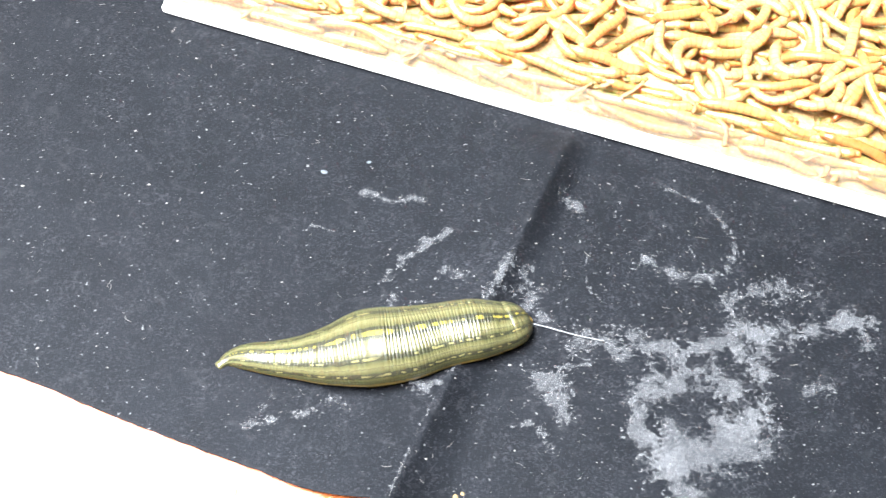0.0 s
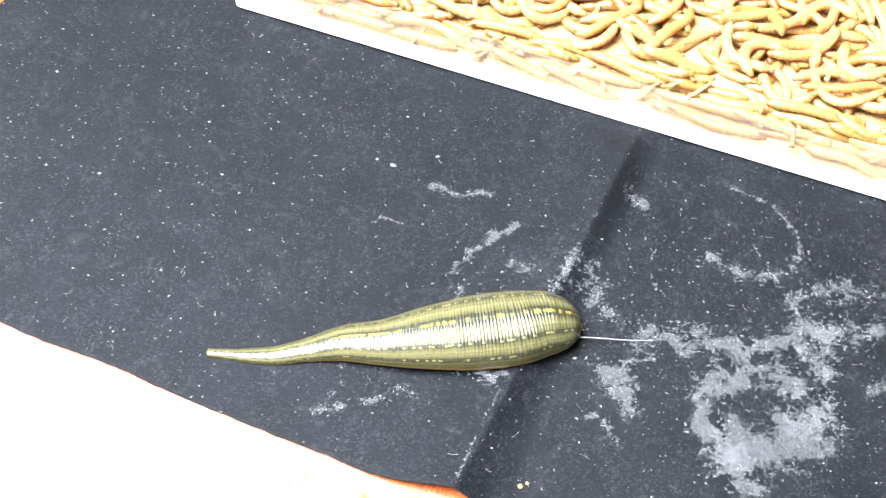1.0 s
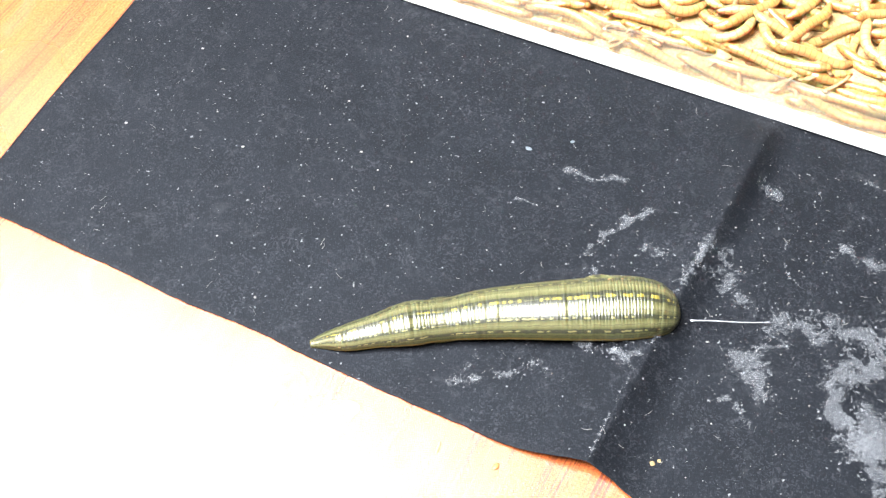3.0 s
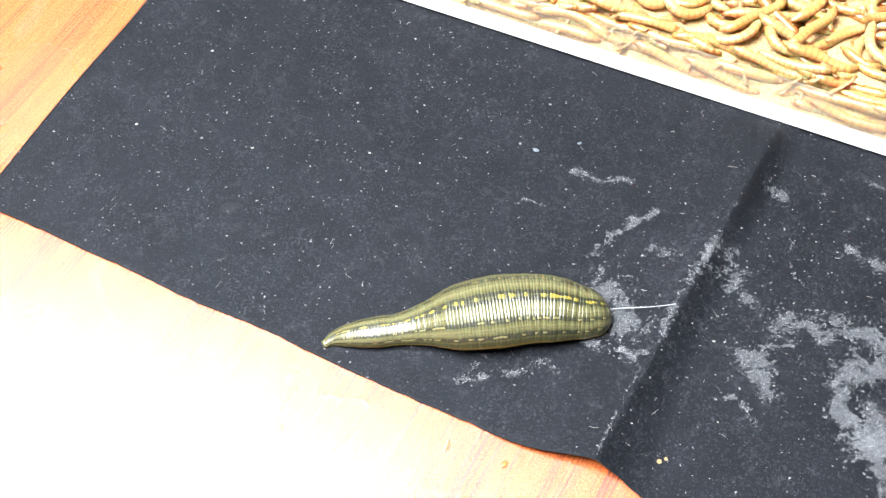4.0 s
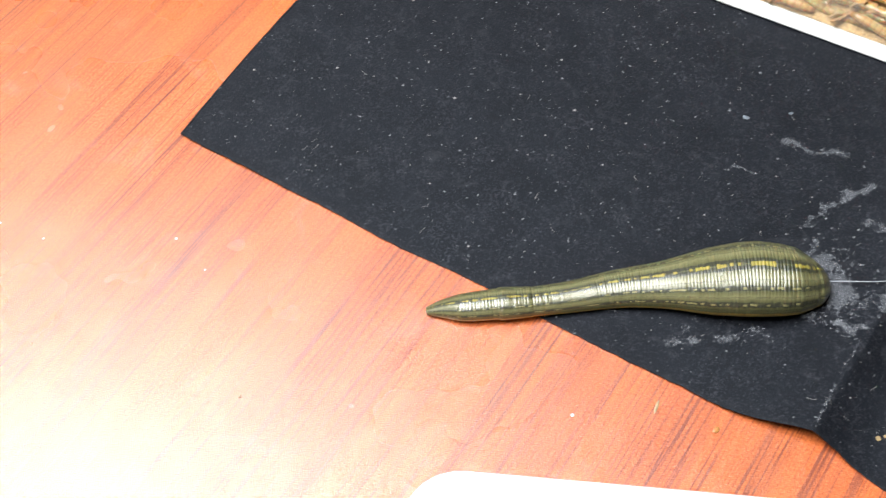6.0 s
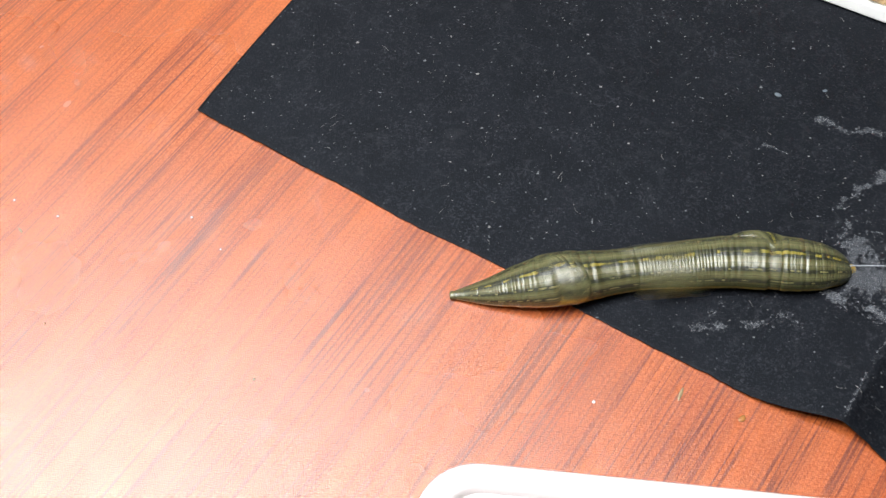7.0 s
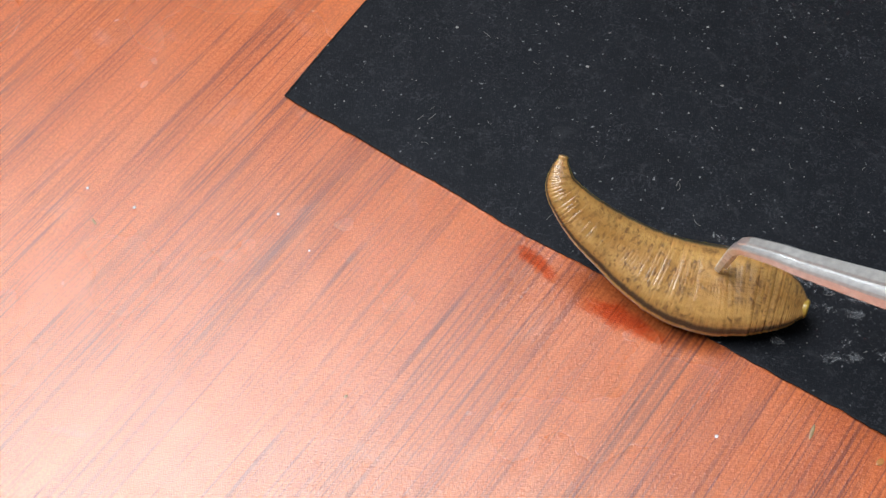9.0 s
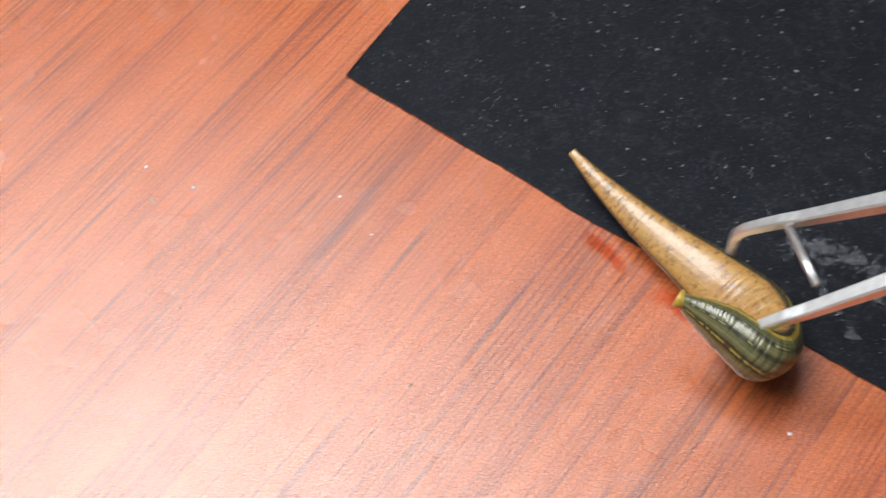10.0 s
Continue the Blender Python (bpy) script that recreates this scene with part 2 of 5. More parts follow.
def worm_material():
    """Mealworm skin: waxy amber rings with browner joints. UV y runs from tail to head."""
    m, nt, b = mat("mealworm_skin")
    uv = nt.nodes.new("ShaderNodeUVMap")
    sep = nt.nodes.new("ShaderNodeSeparateXYZ")
    nt.links.new(uv.outputs["UV"], sep.inputs[0])
    info = nt.nodes.new("ShaderNodeObjectInfo")
    geo = nt.nodes.new("ShaderNodeNewGeometry")
    rnd = calc(nt, "FRACT", calc(nt, "ADD", info.outputs["Random"], geo.outputs["Random Per Island"]))
    tone = ramp(nt, rnd, [(0.0, (0.40, 0.262, 0.092)), (0.5, (0.44, 0.315, 0.140)), (0.78, (0.37, 0.225, 0.076)), (1.0, (0.28, 0.138, 0.042))])
    seg = calc(nt, "FRACT", calc(nt, "MULTIPLY", sep.outputs["Y"], 13.0))
    joint = ramp(nt, seg, [(0.0, (1,)), (0.14, (0,)), (0.80, (0,)), (1.0, (1,))])
    col = mix(nt, calc(nt, "MULTIPLY", joint, 0.8), tone, (0.27, 0.115, 0.028))
    ends = ramp(nt, sep.outputs["Y"], [(0.0, (0.8,)), (0.06, (0,)), (0.88, (0,)), (1.0, (0.9,))])
    col = mix(nt, ends, col, (0.20, 0.075, 0.02))
    nt.links.new(col, b.inputs["Base Color"])
    set_in(b, Roughness=0.30, Specular_IOR_Level=0.5, Coat_Weight=0.25, Coat_Roughness=0.25, Subsurface_Weight=0.85, Subsurface_Scale=0.005)
    bump(nt, b, noise_tex(nt, coords(nt), 1500, 2, 0.5), 0.15, 0.0002)
    return m


def clear_material():
    """Thin clear plastic with a milky haze."""
    m, nt, b = mat("hazy_clear_plastic")
    out = nt.nodes["Material Output"]
    clear = node(nt, "ShaderNodeBsdfTransparent")
    clear.inputs["Color"].default_value = (0.97, 0.97, 0.96, 1)
    haze = noise_tex(nt, coords(nt), 90, 4, 0.6)
    part_mix = nt.nodes.new("ShaderNodeMixShader")
    nt.links.new(ramp(nt, haze, [(0.3, (0.10,)), (0.7, (0.22,))]), part_mix.inputs[0])
    milk = node(nt, "ShaderNodeBsdfTranslucent")
    milk.inputs["Color"].default_value = (0.92, 0.92, 0.90, 1)
    both = nt.nodes.new("ShaderNodeMixShader")
    both.inputs[0].default_value = 0.6
    nt.links.new(b.outputs[0], both.inputs[1])
    nt.links.new(milk.outputs[0], both.inputs[2])
    nt.links.new(clear.outputs[0], part_mix.inputs[1])
    nt.links.new(both.outputs[0], part_mix.inputs[2])
    nt.links.new(part_mix.outputs[0], out.inputs["Surface"])
    set_in(b, Base_Color=(0.92, 0.92, 0.90, 1), Roughness=0.5, Specular_IOR_Level=0.1)
    return m


def wet_material():
    """Wet slime: clear, a little amber, glossy, ragged at its rim."""
    m, nt, b = mat("wet_slime")
    out = nt.nodes["Material Output"]
    uv = nt.nodes.new("ShaderNodeUVMap")
    sep = nt.nodes.new("ShaderNodeSeparateXYZ")
    nt.links.new(uv.outputs["UV"], sep.inputs[0])
    across = calc(nt, "ABSOLUTE", calc(nt, "SUBTRACT", sep.outputs["Y"], 0.5))
    along = calc(nt, "ABSOLUTE", calc(nt, "SUBTRACT", sep.outputs["X"], 0.5))
    edge = calc(nt, "ADD", calc(nt, "MAXIMUM", across, along), calc(nt, "MULTIPLY", noise_tex(nt, coords(nt), 500, 3, 0.6), 0.5))
    mask = ramp(nt, edge, [(0.45, (1,)), (0.72, (0,))])
    tint = node(nt, "ShaderNodeBsdfTransparent")
    nt.links.new(mix(nt, mask, (1.0, 1.0, 1.0), (0.94, 0.60, 0.44)), tint.inputs["Color"])
    gloss = nt.nodes.new("ShaderNodeMixShader")
    nt.links.new(calc(nt, "MULTIPLY", mask, 0.04), gloss.inputs[0])
    nt.links.new(tint.outputs[0], gloss.inputs[1])
    nt.links.new(b.outputs[0], gloss.inputs[2])
    nt.links.new(gloss.outputs[0], out.inputs["Surface"])
    set_in(b, Base_Color=(0.5, 0.3, 0.2, 1), Roughness=0.12)
    return m


M_WOOD, M_PAPER, M_SLIME = wood_material(), paper_material(), slime_material()
M_LEECH, M_WORM, M_CLEAR = leech_material(), worm_material(), clear_material()
M_WHITE = simple("white_plastic", (0.88, 0.88, 0.87), 0.35, vary=0.03, scale=120)
M_LID = simple("milky_plastic", (0.82, 0.76, 0.76), 0.3, vary=0.03, scale=90)
M_STEEL = simple("stainless_steel", (0.86, 0.88, 0.91), 0.33, 0.90, 0.12, 700, 0.08)
M_FLAKE = simple("pale_flake", (0.10, 0.125, 0.15), 0.55, vary=0.2, scale=900)
M_DUST = simple("dust", (0.24, 0.235, 0.23), 0.7, vary=0.35, scale=3000)
M_BRAN = simple("bran", (0.44, 0.29, 0.135), 0.8, vary=0.45, scale=1400, bumpy=0.8)
M_THREAD = simple("slime_thread", (0.36, 0.38, 0.41), 0.25, vary=0.1)
M_SUCKER = simple("sucker_skin", (0.40, 0.27, 0.05), 0.3, vary=0.25, scale=900)
M_HEAD = simple("worm_head", (0.36, 0.16, 0.045), 0.3, vary=0.2, scale=900)
M_TIP = simple("worn_steel", (0.78, 0.78, 0.76), 0.5, 0.7, 0.25, 900, 0.2)
M_HUSK = simple("shed_skin", (0.30, 0.17, 0.075), 0.5, vary=0.5, scale=1800, bumpy=0.5)
M_WALL = simple("wall_paint", (0.26, 0.25, 0.235), 0.8, vary=0.03, scale=6)
M_FLOOR = simple("floor_tile", (0.45, 0.42, 0.38), 0.5, vary=0.1, scale=5)
M_LIME = simple("white_crumb", (0.62, 0.60, 0.57), 0.7, vary=0.2, scale=2500)
M_DRY = simple("dry_crumb", (0.26, 0.19, 0.09), 0.7, vary=0.3, scale=2000)


def glow_material():
    m, nt, b = mat("lamp_diffuser")
    set_in(b, Base_Color=(0.9, 0.9, 0.88, 1), Emission_Color=(1.0, 0.97, 0.93, 1), Emission_Strength=6.0)
    return m


M_GLOW = glow_material()

# ---- helpers for things ----
def mesh_of(name, verts, faces, material, smooth=True, uvs=None):
    me = bpy.data.meshes.new(name)
    me.from_pydata([tuple(v) for v in verts], [], [tuple(f) for f in faces])
    if uvs is not None:
        layer = me.uv_layers.new(name="UVMap")
        loops = np.zeros(len(me.loops), dtype=np.int32)
        me.loops.foreach_get("vertex_index", loops)
        layer.data.foreach_set("uv", np.asarray(uvs, dtype=np.float32)[loops].ravel())
    me.polygons.foreach_set("use_smooth", [smooth] * len(me.polygons))
    me.materials.append(material)
    me.update()
    return me


def empty(name, place=(0, 0, 0)):
    ob = new(name)
    ob.empty_display_size = 0.01
    ob.location = place
    return ob


def part(name, bm, material, parent, label=""):
    """Links a bmesh as one mesh object under a thing or a part."""
    me = bpy.data.meshes.new(name)
    bm.to_mesh(me)
    bm.free()
    me.materials.append(material)
    ob = new(name, me)
    ob.parent = parent
    return tagged(ob, label)


def block(x0, y0, z0, x1, y1, z1, bevel=0.0, segments=2):
    bm = bmesh.new()
    bmesh.ops.create_cube(bm, size=1.0)
    for v in bm.verts:
        v.co = Vector((x0 if v.co.x < 0 else x1, y0 if v.co.y < 0 else y1, z0 if v.co.z < 0 else z1))
    if bevel:
        bmesh.ops.bevel(bm, geom=bm.edges[:], offset=bevel, segments=segments, affect="EDGES", profile=0.5)
    return bm


def tube(points, radii, around=8, flat=1.0, up=(0, 0, 1), cap=True):
    """Vertices, faces and UVs of a tube along points; flat squeezes it along up."""
    pts = [Vector(p) for p in points]
    verts, faces, uvs = [], [], []
    n = len(pts)
    for i, p in enumerate(pts):
        t = (pts[min(i + 1, n - 1)] - pts[max(i - 1, 0)]).normalized()
        side = t.cross(Vector(up))
        side = side.normalized() if side.length > 1e-6 else Vector((1, 0, 0))
        nrm = side.cross(t)
        for k in range(around):
            a = 2 * math.pi * k / around
            verts.append(p + side * math.cos(a) * radii[i] + nrm * math.sin(a) * radii[i] * flat)
            uvs.append((k / around, i / (n - 1)))
    for i in range(n - 1):
        for k in range(around):
            a, b = i * around + k, i * around + (k + 1) % around
            faces.append((a, b, b + around, a + around))
    if cap:
        faces.append(tuple(reversed(range(around))))
        faces.append(tuple(range((n - 1) * around, n * around)))
    return verts, faces, uvs


# ---- room and desk ----
def room():
    x0, x1, y0, y1, z0, z1 = -2.2, 2.0, -1.9, 1.9, -0.75, 1.85
    t = 0.1
    for name, box, material, label in (
            ("floor", (x0, y0, z0 - t, x1, y1, z0), M_FLOOR, "grey-brown tiled room floor under the desk"),
            ("ceiling", (x0, y0, z1, x1, y1, z1 + t), M_WALL, "plain white painted ceiling"),
            ("wall_north", (x0 - t, y1, z0 - t, x1 + t, y1 + t, z1 + t), M_WALL, "plain warm grey painted wall"),
            ("wall_south", (x0 - t, y0 - t, z0 - t, x1 + t, y0, z1 + t), M_WALL, "plain warm grey painted wall"),
            ("wall_west", (x0 - t, y0, z0 - t, x0, y1, z1 + t), M_WALL, "plain warm grey painted wall"),
            ("wall_east", (x1, y0, z0 - t, x1 + t, y1, z1 + t), M_WALL, "plain warm grey painted wall")):
        tagged(part(name, block(*box), material, None), label, name.split("_")[0], kind="structure")
    for x, y, w, h in ((PANEL[0], PANEL[1], 1.2, 1.34),):
        lamp = tagged(empty("ceiling_light", (x, y, z1)), "flat white ceiling light panel, switched on", "lamp")
        part("frame", block(-w / 2 - 0.02, -h / 2 - 0.02, -0.02, w / 2 + 0.02, h / 2 + 0.02, 0, 0.003), M_WHITE, lamp)
        part("diffuser", block(-w / 2, -h / 2, -0.026, w / 2, h / 2, -0.018), M_GLOW, lamp)


def desk():
    thing = tagged(empty("desk", (0, 0, -0.75)), "reddish wood-grain laminate desk with a satin top", "desk")
    part("desktop", block(-0.75, -0.42, 0.722, 0.65, 0.43, 0.75, 0.002), M_WOOD, thing)
    for x, y in ((-0.70, -0.37), (0.60, -0.37), (-0.70, 0.38), (0.60, 0.38)):
        part("leg", block(x - 0.025, y - 0.025, 0, x + 0.025, y + 0.025, 0.722, 0.002), M_WOOD, thing)


room()
desk()

# ---- black paper with its fold ----
TRAY = Vector((-0.0799, 0.0786))
CORNER = Vector((-0.1786, -0.0033))
LOW, SIDE = math.radians(-22.2), math.radians(69.5)
LOW_DIR, SIDE_DIR = Vector((math.cos(LOW), math.sin(LOW))), Vector((math.cos(SIDE), math.sin(SIDE)))
FOLD_A, FOLD_B = Vector((0.0348, 0.0352)), Vector((-0.0117, -0.0672))
FOLD_DIR = (FOLD_A - FOLD_B).normalized()


def paper_z(x, y):
    """Height of the paper's face over the desk."""
    p = Vector((x, y)) - FOLD_B
    along = p.dot(FOLD_DIR)
    away = p.x * FOLD_DIR.y - p.y * FOLD_DIR.x
    ridge = 0.0031 + 0.0010 * math.exp(-max(along, 0.0) / 0.012)
    gap = (x - TRAY.x) * -0.3478 - (y - TRAY.y) * 0.9376
    ridge *= 0.25 + 0.75 * min(1.0, max(0.0, gap / 0.010))
    lee = 0.0068 + 0.0085 * min(1.0, math.exp(-(along + 0.004) / 0.030))
    z = ridge * (max(0.0, 1 + away / 0.024) ** 1.4 if away < 0 else max(0.0, 1 - away / lee) ** 1.75)
    q = Vector((x, y)) - CORNER
    z += 0.0003 * math.exp(-(q.length / 0.022) ** 2)
    z += 0.00025 * (noise.noise((x * 28, y * 28, 0.3)) + 0.6)
    return 0.0005 + max(z, 0.0)


def paper():
    nu, nv, lu, lv = 400, 170, 0.36, 0.21
    verts, faces = [], []
    for j in range(nv + 1):
        for i in range(nu + 1):
            u, v = lu * (i / nu), lv * (j / nv) ** 1.3
            p = CORNER + LOW_DIR * u + SIDE_DIR * v
            e = math.exp(-v / 0.014)
            wave = 0.0011 * noise.noise((u * 38, 0.0, 2.0)) + 0.0003 * noise.noise((u * 300, 0.0, 5.0))
            notch = 0.0034 * math.exp(-((u - 0.1785) / 0.013) ** 2)
            bow = 0.0010 * math.exp(-u / 0.012) * math.sin(min(v / 0.07, 1.0) * math.pi)
            p = p + SIDE_DIR * (e * (wave + notch)) - LOW_DIR * bow
            verts.append((p.x, p.y, paper_z(p.x, p.y)))
    for j in range(nv):
        for i in range(nu):
            a = j * (nu + 1) + i
            faces.append((a, a + 1, a + nu + 2, a + nu + 1))
    ob = new("paper", mesh_of("paper", verts, faces, M_PAPER))
    thick = ob.modifiers.new("thickness", "SOLIDIFY")
    thick.thickness, thick.offset = 0.0003, -1
    return tagged(ob, "sheet of black paper, creased and stained, on the desk", "paper")


paper()


def stain(width, points, seed=0, thick=1.0, fresh=False):
    """A film of dried slime along a soft line of points (millimetres), following the paper."""
    pts = [Vector((x / 1000, y / 1000)) for x, y in points]
    n, m = 8 * len(pts) + 6, 8
    thick *= 0.84 if width < 4 else 1.0
    cum = [0.0]
    for a, b in zip(pts, pts[1:]):
        cum.append(cum[-1] + (b - a).length)
    grow = width * 1.5 / 2000
    line = []
    for i in range(n + 1):
        s = cum[-1] * i / n
        k = max(j for j in range(len(pts) - 1) if cum[j] <= s + 1e-9)
        f = (s - cum[k]) / max(cum[k + 1] - cum[k], 1e-9)
        line.append(pts[k].lerp(pts[k + 1], f))
    first, last = (line[0] - line[1]).normalized() * grow, (line[-1] - line[-2]).normalized() * grow
    line = [(line[0] + first * e, e) for e in (1.0, 0.66, 0.33)] + [(p, 0.0) for p in line] + [(line[-1] + last * e, e) for e in (0.33, 0.66, 1.0)]
    verts, faces, uvs = [], [], []
    count = len(line)
    for i, (p, e) in enumerate(line):
        t = (line[min(i + 1, count - 1)][0] - line[max(i - 1, 0)][0]).normalized()
        side = Vector((-t.y, t.x))
        w = grow * (1.0 + 0.5 * noise.noise((p.x * 220 + seed, p.y * 220, 1.7)))
        drift = grow * 0.4 * noise.noise((p.x * 330 + seed * 3, p.y * 330, 4.2))
        for k in range(m + 1):
            q = p + side * (w * (2 * k / m - 1) + drift)
            verts.append((q.x, q.y, 0.0003 if fresh else paper_z(q.x, q.y) + 0.00016 + 0.000012 * seed + 0.0000017 * i))
            uvs.append((thick * max(0.0, 1 - math.hypot(2 * k / m - 1, e)), k / m))
    for i in range(count - 1):
        for k in range(m):
            a = i * (m + 1) + k
            faces.append((a, a + 1, a + m + 2, a + m + 1))
    if fresh:
        ob = new("slime_slick", mesh_of("slime_slick", verts, faces, M_SLIME, uvs=uvs))
        return tagged(ob, "wet greyish slime slick smeared over black paper", "slime", "fresh slime slicks")
    ob = new("slime_stain", mesh_of("slime_stain", verts, faces, M_SLIME, uvs=uvs))
    return tagged(ob, "dried pale grey slime smear on black paper", "stain", "dried slime stains")


def stains():
    stain(2.4, [(-19.5, 17), (-13.5, 14), (-5.5, 14.4)], 1)
    stain(2.9, [(-14.5, -9), (-8.3, -2.3), (1.2, 4.2)], 2)
    stain(1.0, [(-33, 6.9), (-27.2, 4.8)], 3)
    stain(3.8, [(31.6, 15), (34.6, 10.8)], 4, 0.8)
    stain(3.6, [(17.2, -4.5), (15.2, -8.5), (13.0, -12.5)], 5)
    stain(5.6, [(20.5, -8.0), (20.6, -13), (23.0, -20)], 6, 0.9)
    stain(1.7, [(57.5, 17.5), (66.7, 11.7), (72.0, 3.2), (72.2, -3.3)], 7, 0.78)
    stain(4.4, [(72, -3.5), (66, -8.7), (58.2, -8.8), (50.0, -4.4)], 8, 0.66)
    stain(8.0, [(70.5, -15.5), (80, -12.4), (90, -14.5)], 9, 0.62)
    stain(9.5, [(33, -26.5), (43.6, -28.4), (56, -29.4)], 10)
    stain(8.0, [(58.5, -28.5), (70, -24.8), (82, -24.2)], 11)
    stain(7.0, [(49.5, -33.5), (46, -40)], 12)
    stain(5.0, [(48.5, -41), (51, -39.6), (54.5, -37.4)], 40)
    stain(7.5, [(57.5, -34.6), (67, -39.5)], 13)
    stain(10.5, [(75.8, -25), (72, -33.4)], 14, 0.9)
    stain(6.5, [(44.0, -44), (44.8, -50.5), (50, -56)], 15)
    stain(14.0, [(52, -55), (60, -53.4), (69, -48.5)], 16, 1.25)
    stain(6.0, [(66, -49), (74.5, -45.2)], 17)
    stain(7.0, [(51.6, -55), (53.4, -68)], 18)
    stain(7.5, [(23.0, -36.0), (26.4, -39.5), (27.0, -45.0)], 19)
    stain(1.5, [(26.2, -33.5), (34.0, -32.9)], 20, 1.2)
    stain(1.8, [(15.4, -48.5), (20.4, -47.6)], 21)
    stain(2.0, [(22.2, -49.6), (24.6, -54.8)], 22)
    stain(4.5, [(86.5, -24.4), (93, -22), (101, -23)], 23)
    stain(5.0, [(97, -21), (101, -27)], 24)
    stain(4.2, [(83.5, -40.6), (89, -39)], 25)
    stain(2.6, [(-44.8, -48.2), (-37, -45.9), (-29, -45)], 26, 0.85)
    stain(3.0, [(-18.5, -33.2), (-9.9, -36.6), (-3.1, -40.2)], 27, 0.9)
    stain(10.5, [(-9.6, -20.0), (-8.4, -25.4), (-7.0, -31.0)], 28)
    stain(2.8, [(-15, -35.4), (-8, -38.2), (-1.0, -39.0)], 29)
    stain(3.2, [(14.8, -8.5), (6.4, -24.2), (2.0, -34.5)], 30, 0.9)
    stain(1.0, [(-2, -43), (-6.5, -53), (-11.5, -66)], 31, 0.75)
    stain(1.2, [(36.6, 0.5), (34.4, -7.0), (35.6, -13.2)], 32, 0.8)
    stain(1.2, [(61, -1), (65, -10), (70.5, -22)], 33, 0.7)
    stain(2.0, [(-39.5, -40.5), (-42, -45)], 34, 0.8)
    stain(2.4, [(43.5, 9.5), (45.5, 12)], 35, 0.8)
    stain(3.4, [(45, -4.2), (50, -4.2)], 36, 0.8)
    stain(5.5, [(68, -30), (73, -36)], 37, 0.7)
    stain(3.0, [(0.5, -8), (6.0, -9.5)], 38, 0.6)
    stain(2.6, [(-27, -41), (-22, -44)], 39, 0.6)

stains()


def dust():
    """Loose dust grains and lint over the paper, too many to count."""
    rng = random.Random(5)
    verts, faces = [], []

    def grain(x, y, r):
        z = paper_z(x, y) + 0.00008
        k = len(verts)
        a = rng.uniform(0, 6.28)
        s = rng.uniform(0.5, 1.0)
        for j in range(5):
            b = a + j * 2 * math.pi / 5
            verts.append((x + r * math.cos(b) * rng.uniform(0.7, 1.2), y + r * s * math.sin(b) * rng.uniform(0.7, 1.2), z))
        verts.append((x, y, z + r * 0.7))
        faces.extend([(k + j, k + (j + 1) % 5, k + 5) for j in range(5)])

    def lint(x, y, length):
        a, turn = rng.uniform(0, 6.28), rng.uniform(-1.6, 1.6)
        w = rng.uniform(0.00002, 0.00004)
        steps = 6
        k = len(verts)
        for j in range(steps + 1):
            z = paper_z(x, y) + 0.00012
            verts.append((x - w * math.sin(a), y + w * math.cos(a), z))
            verts.append((x + w * math.sin(a), y - w * math.cos(a), z))
            x, y, a = x + math.cos(a) * length / steps, y + math.sin(a) * length / steps, a + turn / steps
        faces.extend([(k + 2 * j, k + 2 * j + 1, k + 2 * j + 3, k + 2 * j + 2) for j in range(steps)])

    def spot():
        p = CORNER + LOW_DIR * rng.uniform(0.002, 0.31) + SIDE_DIR * rng.uniform(0.003, 0.13)
        return p.x, p.y

    for _ in range(1500):
        grain(*spot(), 0.00005 + 0.00016 * rng.random() ** 3.0)
    for _ in range(80):
        grain(*spot(), rng.uniform(0.00017, 0.0003))
    for _ in range(130):
        lint(*spot(), rng.uniform(0.0006, 0.0026))
    for _ in range(380):
        p = Vector((0.055, -0.03))
        grain(p.x + rng.gauss(0, 0.03), p.y + rng.gauss(0, 0.022), 0.00006 + 0.0002 * rng.random() ** 2)
    for x, y, r in ((-67.6, 61.8, 0.45), (-126.1, 54.0, 0.45), (23.1, 0.5, 0.45), (15.7, -32.7, 0.5), (-22.1, 4.9, 0.3),
                    (-164.7, 21.7, 0.5), (-142.1, 25.7, 0.5), (-107.8, 19.2, 0.5), (-75.4, 19.5, 0.45), (-66.1, 2.2, 0.45), (-109.3, -10.0, 0.4),
                    (-61.5, 16.9, 0.35), (-96.2, -27.8, 0.4), (-81.1, 36.9, 0.4)):
        grain(x / 1000, y / 1000, r / 1000)
    ob = new("dust", mesh_of("dust", verts, faces, M_DUST, smooth=False))
    tagged(ob, "pale dust grains and lint scattered over black paper", "dust", kind="stuff")


dust()


def crumb(x, y, size, material, name, label, z=None, stretch=1.0, turn=0.0):
    bm = bmesh.new()
    bmesh.ops.create_icosphere(bm, subdivisions=2, radius=size)
    for v in bm.verts:
        v.co *= 1 + 0.5 * noise.noise(v.co * 900 + Vector((x * 50, 0, 0)))
        v.co.z *= 0.45
        v.co.x *= stretch
    me = bpy.data.meshes.new(name)
    bm.to_mesh(me)
    bm.free()
    me.materials.append(material)
    ob = new(name, me)
    base = paper_z(x, y) if z is None else z
    ob.location, ob.rotation_euler = (x, y, base + size * 0.3), (0, 0, turn)
    return tagged(ob, label, "crumb")


